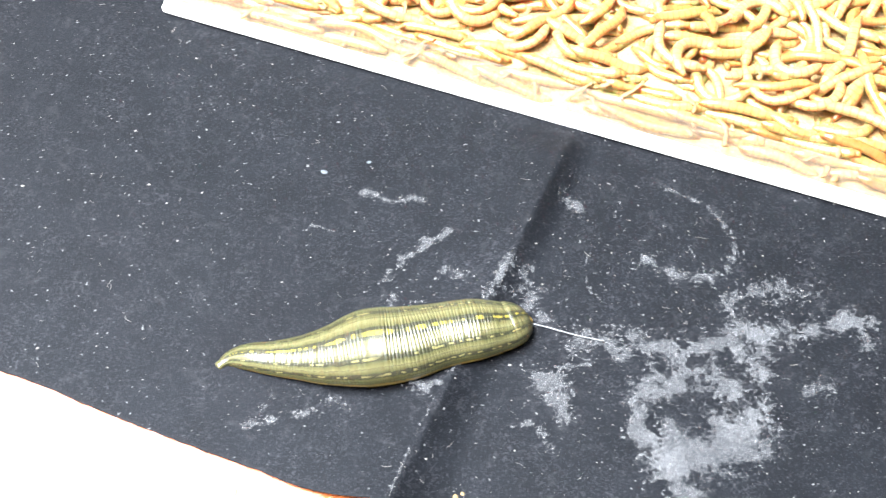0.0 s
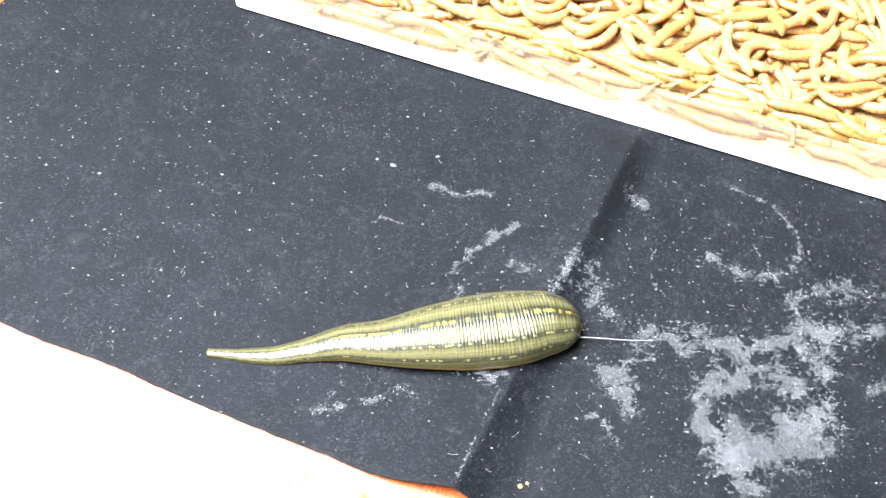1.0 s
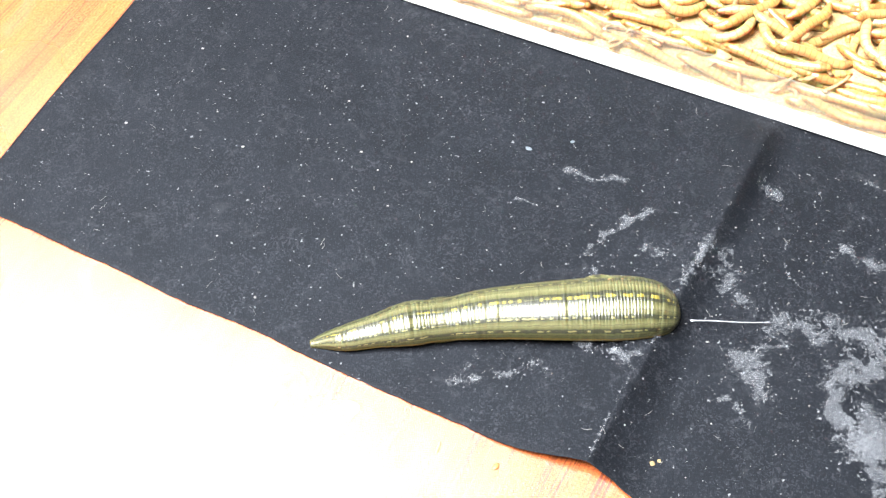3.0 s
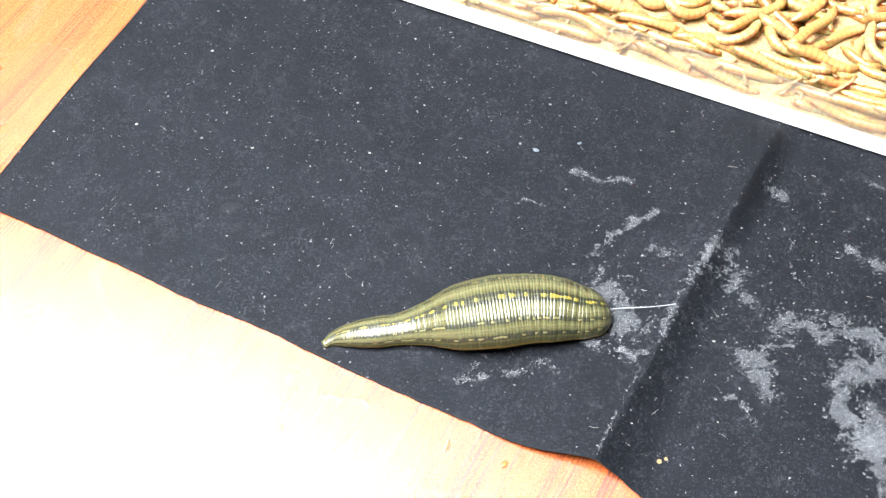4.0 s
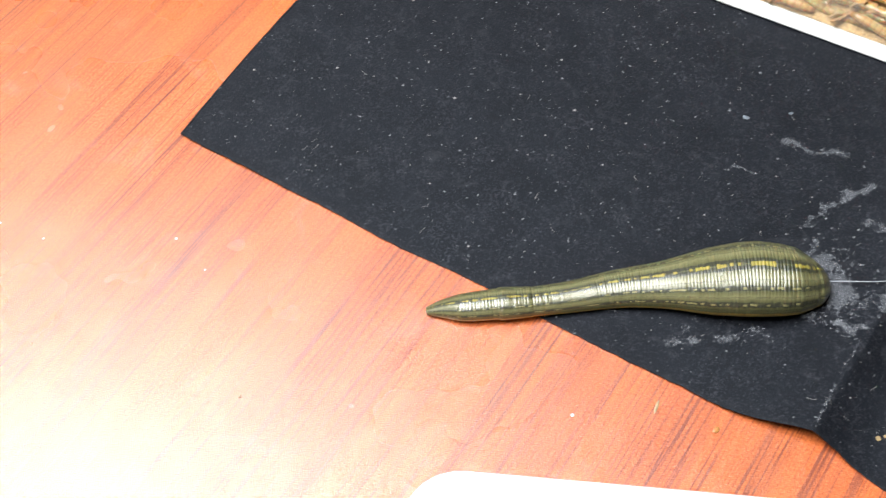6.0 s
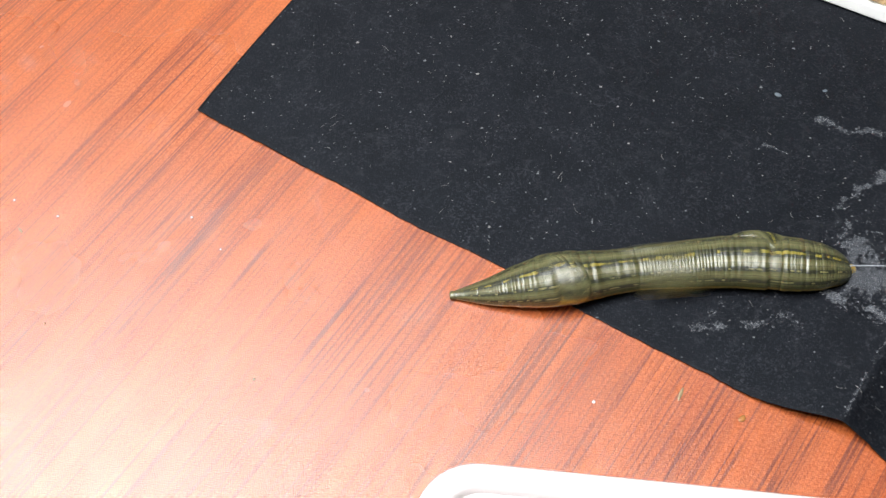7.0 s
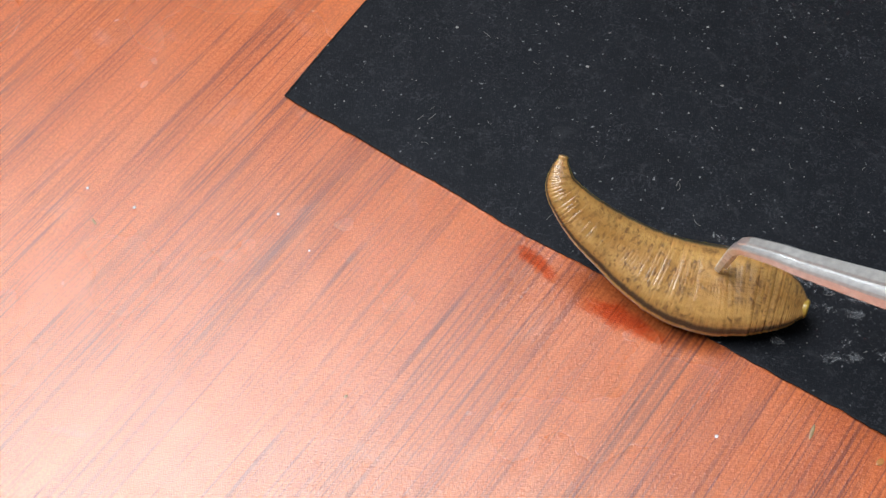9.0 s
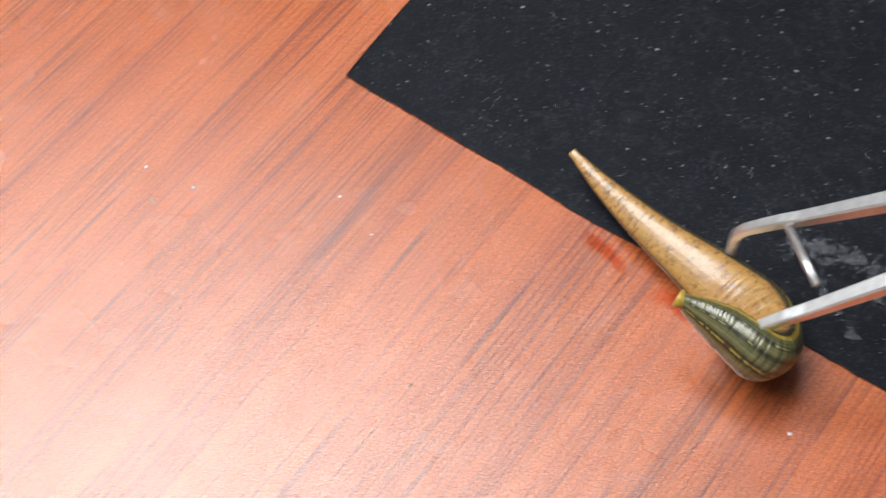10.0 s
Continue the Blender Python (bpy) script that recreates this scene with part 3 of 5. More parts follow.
crumb(0.0026, -0.0654, 0.0006, M_DRY, "bran_crumb", "small dry tan crumb on black paper")
crumb(0.0042, -0.0646, 0.0004, M_DRY, "bran_crumb", "small dry tan crumb on black paper")
crumb(-0.0307, 0.0231, 0.00052, M_FLAKE, "scale_flake", "pale translucent flake on black paper", stretch=1.8, turn=-0.4)
crumb(-0.0190, 0.0262, 0.00042, M_FLAKE, "scale_flake", "pale translucent flake on black paper", stretch=1.6, turn=0.3)
crumb(-0.0326, -0.0686, 0.0006, M_HEAD, "crumb", "tiny red-brown crumb on the desk", z=0.0, stretch=1.6, turn=0.9)
crumb(-0.0649, -0.0698, 0.00035, M_LIME, "crumb", "tiny white crumb on the desk", z=0.0)
for x, y, size in ((-0.2170, -0.0380, 0.00034), (-0.2040, -0.0410, 0.00040), (-0.1700, -0.0360, 0.00030), (-0.1600, -0.0440, 0.00024)):
    crumb(x, y, size, M_LIME, "crumb", "tiny white crumb on the desk", z=0.0)
crumb(-0.2120, -0.0465, 0.00030, M_DRY, "crumb", "tiny straw splinter on the desk", z=0.0, stretch=4.0, turn=-0.7)
crumb(-0.1420, -0.0770, 0.00030, M_DRY, "crumb", "tiny tan crumb on the desk", z=0.0, stretch=1.5, turn=0.8)
crumb(-0.1960, -0.0710, 0.00032, M_HEAD, "crumb", "tiny red-brown crumb on the desk", z=0.0)
crumb(-0.0463, -0.0650, 0.0004, M_DRY, "crumb", "tiny straw splinter on the desk", z=0.0, stretch=5.0, turn=1.35)

# ---- tray of mealworms ----
TRAY_TURN = -20.35
TRAY_L, TRAY_W, BASE_H, TRAY_H, FRONT = 0.29, 0.17, 0.0036, 0.0155, 0.0013


def tray():
    thing = tagged(empty("mealworm_tray"), "low white-based plastic tray filled with mealworms on black paper", "tray")
    thing.matrix_basis = pose(TRAY.x, TRAY.y, 0.0011, 0, 0, TRAY_TURN)
    base = block(0, 0, 0, TRAY_L, TRAY_W, BASE_H)
    for v in base.verts:
        if v.co.z > 0.001:
            v.co.x += FRONT if v.co.x < 0.1 else -FRONT
            v.co.y += FRONT if v.co.y < 0.1 else -FRONT
    uprights = [e for e in base.edges if abs(e.verts[0].co.z - e.verts[1].co.z) > 0.001]
    bmesh.ops.bevel(base, geom=uprights, offset=0.0022, segments=4, affect="EDGES", profile=0.5)
    bmesh.ops.bevel(base, geom=[e for e in base.edges if e.calc_face_angle(0) > 0.6], offset=0.0007, segments=3, affect="EDGES", profile=0.5)
    part("base", base, M_WHITE, thing, "opaque white plastic base with sloping sides")
    w, f, c = 0.0006, FRONT + 0.0003, 0.0012
    for x0, y0, x1, y1 in ((f + c, f, TRAY_L - f - c, f + w), (f + c, TRAY_W - f - w, TRAY_L - f - c, TRAY_W - f), (f, f + c, f + w, TRAY_W - f - c), (TRAY_L - f - w, f + c, TRAY_L - f, TRAY_W - f - c)):
        ob = part("side_panel", block(x0, y0, BASE_H + 0.0001, x1, y1, TRAY_H, 0.0003, 1), M_CLEAR, thing, "hazy clear plastic side")
        ob.visible_shadow = False
    return thing


tray()


def worm_mesh(seed):
    """A curved ringed larva about 25 mm long, tail to head along its length."""
    rng = random.Random(seed)
    length, r = rng.uniform(0.019, 0.027), rng.uniform(0.00125, 0.00162)
    bend, twist = rng.uniform(-3.8, 3.8), rng.uniform(-3.4, 3.4)
    if seed >= 16:
        bend, twist = bend * 0.12, twist * 0.45
    rings, per = 13, 3
    n = rings * per
    pts, radii = [], []
    x = y = 0.0
    a = -bend / 2
    for i in range(n + 1):
        s = i / n
        pts.append((x, y, 0.0006 * math.sin(s * 5 + seed)))
        a += (bend + twist * math.cos(s * 2 * math.pi)) / n
        x, y = x + math.cos(a) * length / n, y + math.sin(a) * length / n
        taper = min(1.0, 0.35 + 4.5 * s, 0.55 + 5.0 * (1 - s))
        groove = (0.93, 1.0, 1.0)[i % per]
        radii.append(r * taper * groove)
    cx = sum(p[0] for p in pts) / len(pts)
    cy = sum(p[1] for p in pts) / len(pts)
    pts = [(p[0] - cx, p[1] - cy, p[2]) for p in pts]
    return tube(pts, radii, 8, 0.9), pts, r


def worms():
    rng = random.Random(11)
    kinds = []
    for k in range(22):
        (v, f, uv), pts, r = worm_mesh(k)
        kinds.append((mesh_of("mealworm", v, f, M_WORM, uvs=uv), pts, r, (v, f, uv)))
    cell = 0.0012
    nx, ny = int(TRAY_L / cell) + 2, int(TRAY_W / cell) + 2
    ground = np.full((nx, ny), BASE_H + 0.0006)
    rest_v, rest_f, rest_uv = [], [], []
    tray_pose = pose(TRAY.x, TRAY.y, 0.0011, 0, 0, TRAY_TURN)
    spots = []
    for _ in range(12000):
        tries = [(rng.uniform(0.004, TRAY_L - 0.014), 0.0036 + 0.0070 * rng.random() if rng.random() < 0.4 else rng.uniform(0.005, 0.125)) for _ in range(4)]
        spots.append(tries)
    rows = []
    for tries in spots:
        x, y = min(tries, key=lambda p: ground[int(p[0] / cell), int(p[1] / cell)])
        me, pts, r, raw = kinds[rng.randrange(16) if y > 0.012 else rng.randrange(16, 22)]
        turn = rng.gauss(0, 0.9) if y > 0.012 else rng.gauss(0, 0.13 * (y - 0.0032) / 0.006)
        if rng.random() < 0.5:
            turn += math.pi
        c, s = math.cos(turn), math.sin(turn)
        world_pts = [(x + c * p[0] - s * p[1], y + s * p[0] + c * p[1]) for p in pts[::3]]
        if any(not (0.0048 < p[0] < TRAY_L - 0.006 and 0.0034 < p[1] < TRAY_W - 0.004) for p in world_pts):
            continue
        cells = [(int(p[0] / cell), int(p[1] / cell)) for p in world_pts]
        hs = [ground[i, j] for i, j in cells]
        third = len(hs) // 3 + 1
        z = max(np.mean(hs) + 0.0001, max(hs) - 0.0016)
        if z > min(TRAY_H - 0.0022, BASE_H + 0.0010 + 0.75 * (min(p[1] for p in world_pts) - 0.0025)):
            continue
        slope = (np.mean(hs[-third:]) - np.mean(hs[:third])) / 0.016
        for i, j in cells:
            ground[max(i - 1, 0):i + 2, max(j - 1, 0):j + 2] = np.maximum(ground[max(i - 1, 0):i + 2, max(j - 1, 0):j + 2], z + r * 1.1)
        m = tray_pose @ Matrix.Translation((x, y, z + r * 0.8)) @ Euler((rng.uniform(-0.3, 0.3), -math.atan(max(-0.5, min(0.5, slope))), turn)).to_matrix().to_4x4()
        rows.append((y + abs(x - 0.1) * 0.35 - z * 4.0, me, m, raw, pts, r))
    rows.sort(key=lambda row: row[0])
    for i, (_, me, m, raw, pts, r) in enumerate(rows):
        if i < 300:
            ob = new("mealworm", me)
            ob.matrix_basis = m
            if i % 9 == 4:
                LIVELY.append(ob)
            tagged(ob, "amber ringed mealworm larva lying among others in the tray", "mealworm", "mealworms in the tray")
            head = worm_heads[r] if r in worm_heads else None
            if head is None:
                bm = bmesh.new()
                bmesh.ops.create_uvsphere(bm, u_segments=8, v_segments=5, radius=r * 0.62)
                head = bpy.data.meshes.new("head")
                bm.to_mesh(head)
                bm.free()
                head.materials.append(M_HEAD)
                worm_heads[r] = head
            h = new("head", head)
            h.parent = ob
            h.location = pts[-1]
        else:
            k = len(rest_v)
            rest_v.extend([m @ v for v in raw[0]])
            rest_f.extend([tuple(q + k for q in f) for f in raw[1]])
            rest_uv.extend(raw[2])
    if rest_v:
        ob = new("mealworm_heap", mesh_of("mealworm_heap", rest_v, rest_f, M_WORM, uvs=rest_uv))
        tagged(ob, "heap of amber mealworms filling the tray", "mealworms", kind="stuff")
    husk_v, husk_f = [], []
    for _ in range(150):
        x, y = rng.uniform(0.006, TRAY_L - 0.012), 0.0042 + 0.075 * rng.random() ** 2.2
        z = ground[int(x / cell), int(y / cell)]
        if z < BASE_H + 0.0008 or z > TRAY_H - 0.0015:
            continue
        length, a = rng.uniform(0.0035, 0.0085), rng.uniform(0, 6.28)
        pts = [(length * (q / 9 - 0.5), 0.0009 * math.sin(q * 0.5 + a), 0.0003 * math.cos(q)) for q in range(10)]
        v, f, uv = tube(pts, [0.0009 * rng.uniform(0.6, 1.1) * (0.7 if q % 2 else 1.0) for q in range(10)], 6, 0.45)
        m = tray_pose @ Matrix.Translation((x, y, z + 0.0002)) @ Euler((rng.uniform(-0.5, 0.5), rng.uniform(-0.4, 0.4), a)).to_matrix().to_4x4()
        k = len(husk_v)
        husk_v.extend([m @ q for q in v])
        husk_f.extend([tuple(q + k for q in g) for g in f])
    tagged(new("shed_skins", mesh_of("shed_skins", husk_v, husk_f, M_HUSK)), "papery brown shed skins lying among the mealworms", "shed skins", kind="stuff")
    verts, faces = [], []
    bx, by = 90, 60
    for j in range(by + 1):
        for i in range(bx + 1):
            x, y = 0.0038 + (TRAY_L - 0.0076) * i / bx, 0.0024 + (TRAY_W - 0.0048) * (j / by) ** 1.5
            z = BASE_H + 0.0004 + min(0.0060 + 0.0012 * noise.noise((x * 120, y * 120, 0)), 0.55 * (y - 0.0024))
            verts.append(tray_pose @ Vector((x, y, z)))
    for j in range(by):
        for i in range(bx):
            a = j * (bx + 1) + i
            faces.append((a, a + 1, a + bx + 2, a + bx + 1))
    tagged(new("bran_bedding", mesh_of("bran_bedding", verts, faces, M_BRAN)), "brown bran bedding and shed skins in the tray", "bedding", kind="stuff")


worm_heads, LIVELY = {}, []
worms()


# ---- milky plastic lid at the near side ----
def rounded(w, h, r, steps=8):
    out = []
    for cx, cy, a0 in ((w - r, h - r, 0), (r, h - r, 90), (r, r, 180), (w - r, r, 270)):
        for k in range(steps + 1):
            a = radians(a0 + 90 * k / steps)
            out.append((cx + r * math.cos(a), cy + r * math.sin(a)))
    return out


LID_POSE = pose(-0.0935, -0.1752, 0.0, 0, 0, 3.6)


def lid():
    thing = tagged(empty("plastic_lid"), "milky white plastic box lid with rounded corners on the desk", "lid")
    thing.matrix_basis = LID_POSE
    w, h = 0.13, 0.085
    rows = [(0.0, 0.0, 0.013), (0.0, 0.0055, 0.013), (0.0007, 0.0066, 0.0125), (0.0018, 0.007, 0.0115), (0.0050, 0.007, 0.009), (0.0058, 0.0064, 0.0085), (0.0062, 0.0045, 0.008)]
    verts, faces = [], []
    for inset, z, r in rows:
        for x, y in rounded(w - 2 * inset, h - 2 * inset, r):
            verts.append((x + inset, y + inset, z))
    n = len(verts) // len(rows)
    for i in range(len(rows) - 1):
        for k in range(n):
            a, b = i * n + k, i * n + (k + 1) % n
            faces.append((a, b, b + n, a + n))
    rim = new("rim", mesh_of("rim", verts, faces, M_LID))
    rim.parent = thing
    plate = [(x + 0.0062, y + 0.0062, 0.0045) for x, y in rounded(w - 0.0124, h - 0.0124, 0.008)]
    panel = new("panel", mesh_of("panel", plate, [tuple(range(len(plate)))], M_LID, smooth=False))
    panel.parent = thing
    return thing


LID = lid()


# ---- slime thread drawn from the leech's tail ----
def slime_thread():
    n = 14
    pts = [(0.019 * i / n, 0.00012 * math.sin(i * 0.5), 0.0012 * (1 - i / n)) for i in range(n + 1)]
    rad = [0.00010 + 0.00012 * abs(noise.noise((i * 0.7, 0, 0))) for i in range(n + 1)]
    rad[0] = rad[-1] = 0.0003
    v, f, uv = tube(pts, rad, 6)
    ob = new("slime_thread", mesh_of("slime_thread", v, f, M_THREAD))
    return tagged(ob, "thin whitish slime strand drawn out behind the leech", "slime strand")


STRAND = slime_thread()

# ---- slime film that the leech drags along ----
M_WET = wet_material()


def film(points, width):
    n, m = 20, 6
    verts, faces, uvs = [], [], []
    for i in range(n + 1):
        s = i / n
        x = points[0] + (points[1] - points[0]) * s
        w = width * (0.35 + 0.65 * math.sin(math.pi * min(1, s * 1.1))) * (1 + 0.5 * noise.noise((s * 6, width * 900, 0)))
        for k in range(m + 1):
            verts.append((x / 1000, (w * (2 * k / m - 1) + 0.8 * math.sin(s * 5)) / 1000, 0.00012))
            uvs.append((s, k / m))
    for i in range(n):
        for k in range(m):
            a = i * (m + 1) + k
            faces.append((a, a + m + 1, a + m + 2, a + 1))
    ob = new("slime_film", mesh_of("slime_film", verts, faces, M_WET, uvs=uvs))
    return tagged(ob, "thin wet slime film smeared on the desk by the leech", "slime", "wet slime films")


FILMS = [film((-8, 8), 2.4), film((-12, 12), 3.4)]
SLICKS = [stain(6.5, [(-15, 0.6), (-7, -0.8), (4, 0.5), (16, -0.6)], 41, 0.8, True), stain(2.2, [(-6.5, 1.2), (-2.0, -1.4), (1.5, 0.8), (6.5, -0.6)], 42, 0.9, True),
          stain(2.4, [(-7.5, 0.5), (-3, -1.0), (2, 0.9), (8, -0.2)], 43, 0.85, True)]

# ---- tweezers ----
def arm_mesh(name, first, last, material):
    """A stretch of a bent steel arm: hooked tip, knee at the origin, then a flat blade widening away from it."""
    path = [(-7.9, 0, -9.6), (-6.2, 0, -7.0), (-4.0, 0, -4.0), (-2.2, 0, -1.6), (-0.8, 0, -0.3), (1.2, 0, 0.4), (5, 0, 0.6), (9, 0, 0.6), (13, 0, 0.2), (30, 0, 0), (60, 0, 0), (100, 0, 0), (128, 0, 0)]
    wide = [0.95, 1.15, 1.35, 1.5, 1.65, 1.75, 1.9, 2.05, 2.25, 2.9, 3.6, 4.2, 4.2]
    deep = [0.55, 0.7, 0.85, 0.95, 1.05, 1.1, 1.15, 1.2, 1.3, 1.6, 1.8, 2.0, 2.0]
    verts, faces = [], []
    shape = [(-1, -0.72), (-0.75, -1), (0.75, -1), (1, -0.72), (1, 0.72), (0.75, 1), (-0.75, 1), (-1, 0.72)]
    for i in range(first, last + 1):
        a, b = Vector(path[max(i - 1, 0)]), Vector(path[min(i + 1, len(path) - 1)])
        t = (b - a).normalized()
        up = Vector((-t.z, 0, t.x))
        for sx, sz in shape:
            q = Vector(path[i]) + Vector((0, deep[i] * sx, 0)) + up * wide[i] * 0.62 * sz
            verts.append(q / 1000)
    n = last - first + 1
    for i in range(n - 1):
        for k in range(8):
            a, b = i * 8 + k, i * 8 + (k + 1) % 8
            faces.append((a, b, b + 8, a + 8))
    faces.append(tuple(reversed(range(8))))
    faces.append(tuple(range((n - 1) * 8, n * 8)))
    return mesh_of(name, verts, faces, material, smooth=False)


def tweezers():
    thing = tagged(empty("tweezers"), "bent-tip stainless steel tweezers held above the paper", "tweezers")
    arms = []
    for side in (1, -1):
        ob = new("arm", arm_mesh("arm", 3, 12, M_STEEL))
        ob.parent = thing
        tip = new("tip", arm_mesh("tip", 0, 3, M_TIP))
        tip.parent = ob
        tagged(tip, "worn dull steel tip")
        arms.append(ob)
    v, f, uv = tube([(0, 0, 0), (0.009, 0, 0), (0.0165, 0, 0)], [0.0006, 0.0006, 0.0006], 10)
    pin = new("guide_pin", mesh_of("guide_pin", v, f, M_STEEL))
    pin.parent = thing
    return thing, arms, pin


TWEEZERS, ARMS, PIN = tweezers()

# ---- leech ----

# rows of the leech's line, head to tail: x, y, z, half-width in mm, turn in degrees
POSES, GRIP = {}, {}
POSES[0.0] = [(-52.3, -32.4, 0.8, 0.8, 0), (-49.8, -30.8, 1.0, 1.8, 0), (-45.4, -30.9, 1.9, 3.3, 0), (-39.5, -31.6, 2.4, 4.3, 0), (-32.8, -31.9, 3.1, 5.6, 0), (-25.5, -31.8, 4.3, 7.6, 0), (-17.5, -30.6, 5.4, 9.7, 0), (-8.7, -29.3, 5.2, 9.3, 0), (-0.1, -26.8, 4.6, 8.2, 0), (7.1, -25.3, 4.4, 7.9, 0), (14.1, -23.9, 3.5, 6.3, 0), (15.6, -23.3, 3.4, 6.0, 0), (17.0, -22.7, 3.0, 5.3, 0), (18.0, -22.1, 2.3, 4.1, 0), (18.6, -21.7, 1.5, 2.7, 0), (18.9, -21.5, 0.9, 1.5, 0), (19.0, -21.5, 0.8, 1.2, 0)]
POSES[0.5] = [(-53.7, -30.6, 0.8, 0.8, 0), (-50.9, -30.8, 1.0, 1.8, 0), (-46.9, -31.5, 1.7, 3.1, 0), (-41.3, -31.9, 2.2, 4.0, 0), (-35.1, -32.3, 2.9, 5.1, 0), (-28.2, -32.4, 4.0, 7.1, 0), (-20.6, -31.3, 5.0, 9.0, 0), (-12.5, -29.3, 5.3, 9.4, 0), (-4.2, -27.7, 5.4, 9.5, 0), (2.6, -26.5, 5.1, 9.1, 0), (8.8, -25.2, 4.1, 7.3, 0), (10.4, -24.8, 3.9, 7.0, 0), (12.0, -24.4, 3.4, 6.1, 0), (13.0, -24.1, 2.7, 4.8, 0), (13.7, -23.9, 1.9, 3.5, 0), (14.1, -23.8, 1.0, 1.8, 0), (14.2, -23.7, 0.8, 1.2, 0)]
POSES[1.0] = [(-71.4, -33.3, 0.8, 0.9, 0), (-67.9, -33.5, 0.8, 1.3, 0), (-62.6, -33.9, 1.0, 1.8, 0), (-55.5, -33.9, 1.3, 2.4, 0), (-47.7, -32.4, 1.7, 3.1, 0), (-39.0, -30.9, 2.6, 4.6, 0), (-29.3, -30.9, 3.4, 6.0, 0), (-18.8, -30.0, 4.5, 8.1, 0), (-8.2, -28.9, 5.3, 9.5, 0), (0.5, -27.6, 5.4, 9.6, 0), (7.4, -25.8, 4.8, 8.6, 0), (9.9, -25.4, 4.4, 7.9, 0), (11.5, -25.1, 4.0, 7.2, 0), (13.0, -24.8, 3.5, 6.2, 0), (14.0, -24.6, 2.7, 4.8, 0), (14.7, -24.5, 2.0, 3.6, 0), (15.0, -24.4, 1.0, 1.8, 0), (15.2, -24.4, 0.8, 1.2, 0)]
POSES[1.5] = [(-82.4, -40.6, 0.8, 1.0, 0), (-78.6, -39.2, 0.8, 1.4, 0), (-73.0, -36.7, 1.1, 2.0, 0), (-65.5, -33.4, 1.5, 2.6, 0), (-56.6, -31.1, 1.8, 3.3, 0), (-46.4, -31.1, 2.2, 3.9, 0), (-35.2, -30.6, 2.7, 4.8, 0), (-23.1, -29.6, 4.0, 7.1, 0), (-10.9, -28.8, 5.1, 9.1, 0), (-0.8, -27.8, 5.4, 9.6, 0), (7.2, -26.1, 4.9, 8.7, 0), (11.1, -25.7, 4.3, 7.7, 0), (12.8, -25.5, 3.8, 6.8, 0), (14.2, -25.3, 3.3, 5.9, 0), (15.2, -25.1, 2.6, 4.6, 0), (15.9, -24.9, 1.9, 3.4, 0), (16.3, -24.9, 1.0, 1.7, 0), (16.4, -24.8, 0.8, 1.2, 0)]
POSES[2.0] = [(-80.8, -39.8, 0.8, 1.1, 0), (-76.9, -39.3, 1.4, 2.5, 0), (-71.0, -38.5, 2.4, 4.3, 0), (-63.4, -35.9, 2.6, 4.6, 0), (-54.8, -33.2, 2.5, 4.4, 0), (-45.0, -31.3, 2.6, 4.6, 0), (-34.1, -30.1, 3.2, 5.8, 0), (-22.1, -29.2, 3.8, 6.8, 0), (-10.1, -28.4, 4.7, 8.3, 0), (-0.2, -27.4, 5.0, 9.0, 0), (7.7, -25.8, 4.8, 8.6, 0), (11.4, -25.6, 4.3, 7.6, 0), (13.1, -25.5, 3.8, 6.8, 0), (14.5, -25.4, 3.3, 5.9, 0), (15.5, -25.2, 2.6, 4.6, 0), (16.1, -25.1, 1.9, 3.4, 0), (16.5, -25.1, 1.0, 1.7, 0), (16.6, -25.0, 0.8, 1.2, 0)]
POSES[2.5] = [(-79.7, -39.7, 0.8, 1.1, 0), (-75.8, -39.3, 1.3, 2.3, 0), (-69.9, -38.5, 2.2, 3.8, 0), (-62.5, -35.8, 2.6, 4.7, 0), (-53.9, -33.4, 3.8, 6.7, 0), (-44.2, -31.4, 3.1, 5.5, 0), (-33.5, -29.3, 3.2, 5.7, 0), (-21.6, -28.3, 3.5, 6.3, 0), (-9.7, -27.7, 4.2, 7.4, 0), (0.2, -26.6, 4.8, 8.5, 0), (8.0, -25.5, 4.8, 8.6, 0), (11.7, -25.4, 4.3, 7.7, 0), (13.4, -25.4, 3.8, 6.8, 0), (14.8, -25.4, 3.2, 5.7, 0), (15.8, -25.5, 2.5, 4.5, 0), (16.5, -25.5, 1.9, 3.4, 0), (16.9, -25.5, 0.9, 1.6, 0), (17.0, -25.6, 0.8, 1.2, 0)]
POSES[4.0] = [(-78.5, -40.1, 0.8, 0.9, 0), (-76.2, -38.6, 1.1, 1.9, 0), (-72.1, -37.8, 1.8, 3.2, 0), (-66.6, -37.0, 2.3, 4.1, 0), (-60.4, -35.7, 2.4, 4.3, 0), (-53.7, -34.2, 3.3, 5.9, 0), (-46.3, -32.9, 4.9, 8.7, 0), (-38.1, -31.2, 5.5, 9.7, 0), (-29.9, -29.5, 5.3, 9.4, 0), (-22.9, -28.9, 4.9, 8.7, 0), (-16.6, -28.9, 4.0, 7.1, 0), (-15.0, -28.6, 3.8, 6.8, 0), (-13.4, -28.4, 3.3, 5.9, 0), (-12.6, -27.9, 2.6, 4.6, 0), (-12.1, -27.6, 1.7, 3.1, 0), (-11.8, -27.5, 1.0, 1.7, 0), (-11.7, -27.4, 0.8, 1.2, 0)]
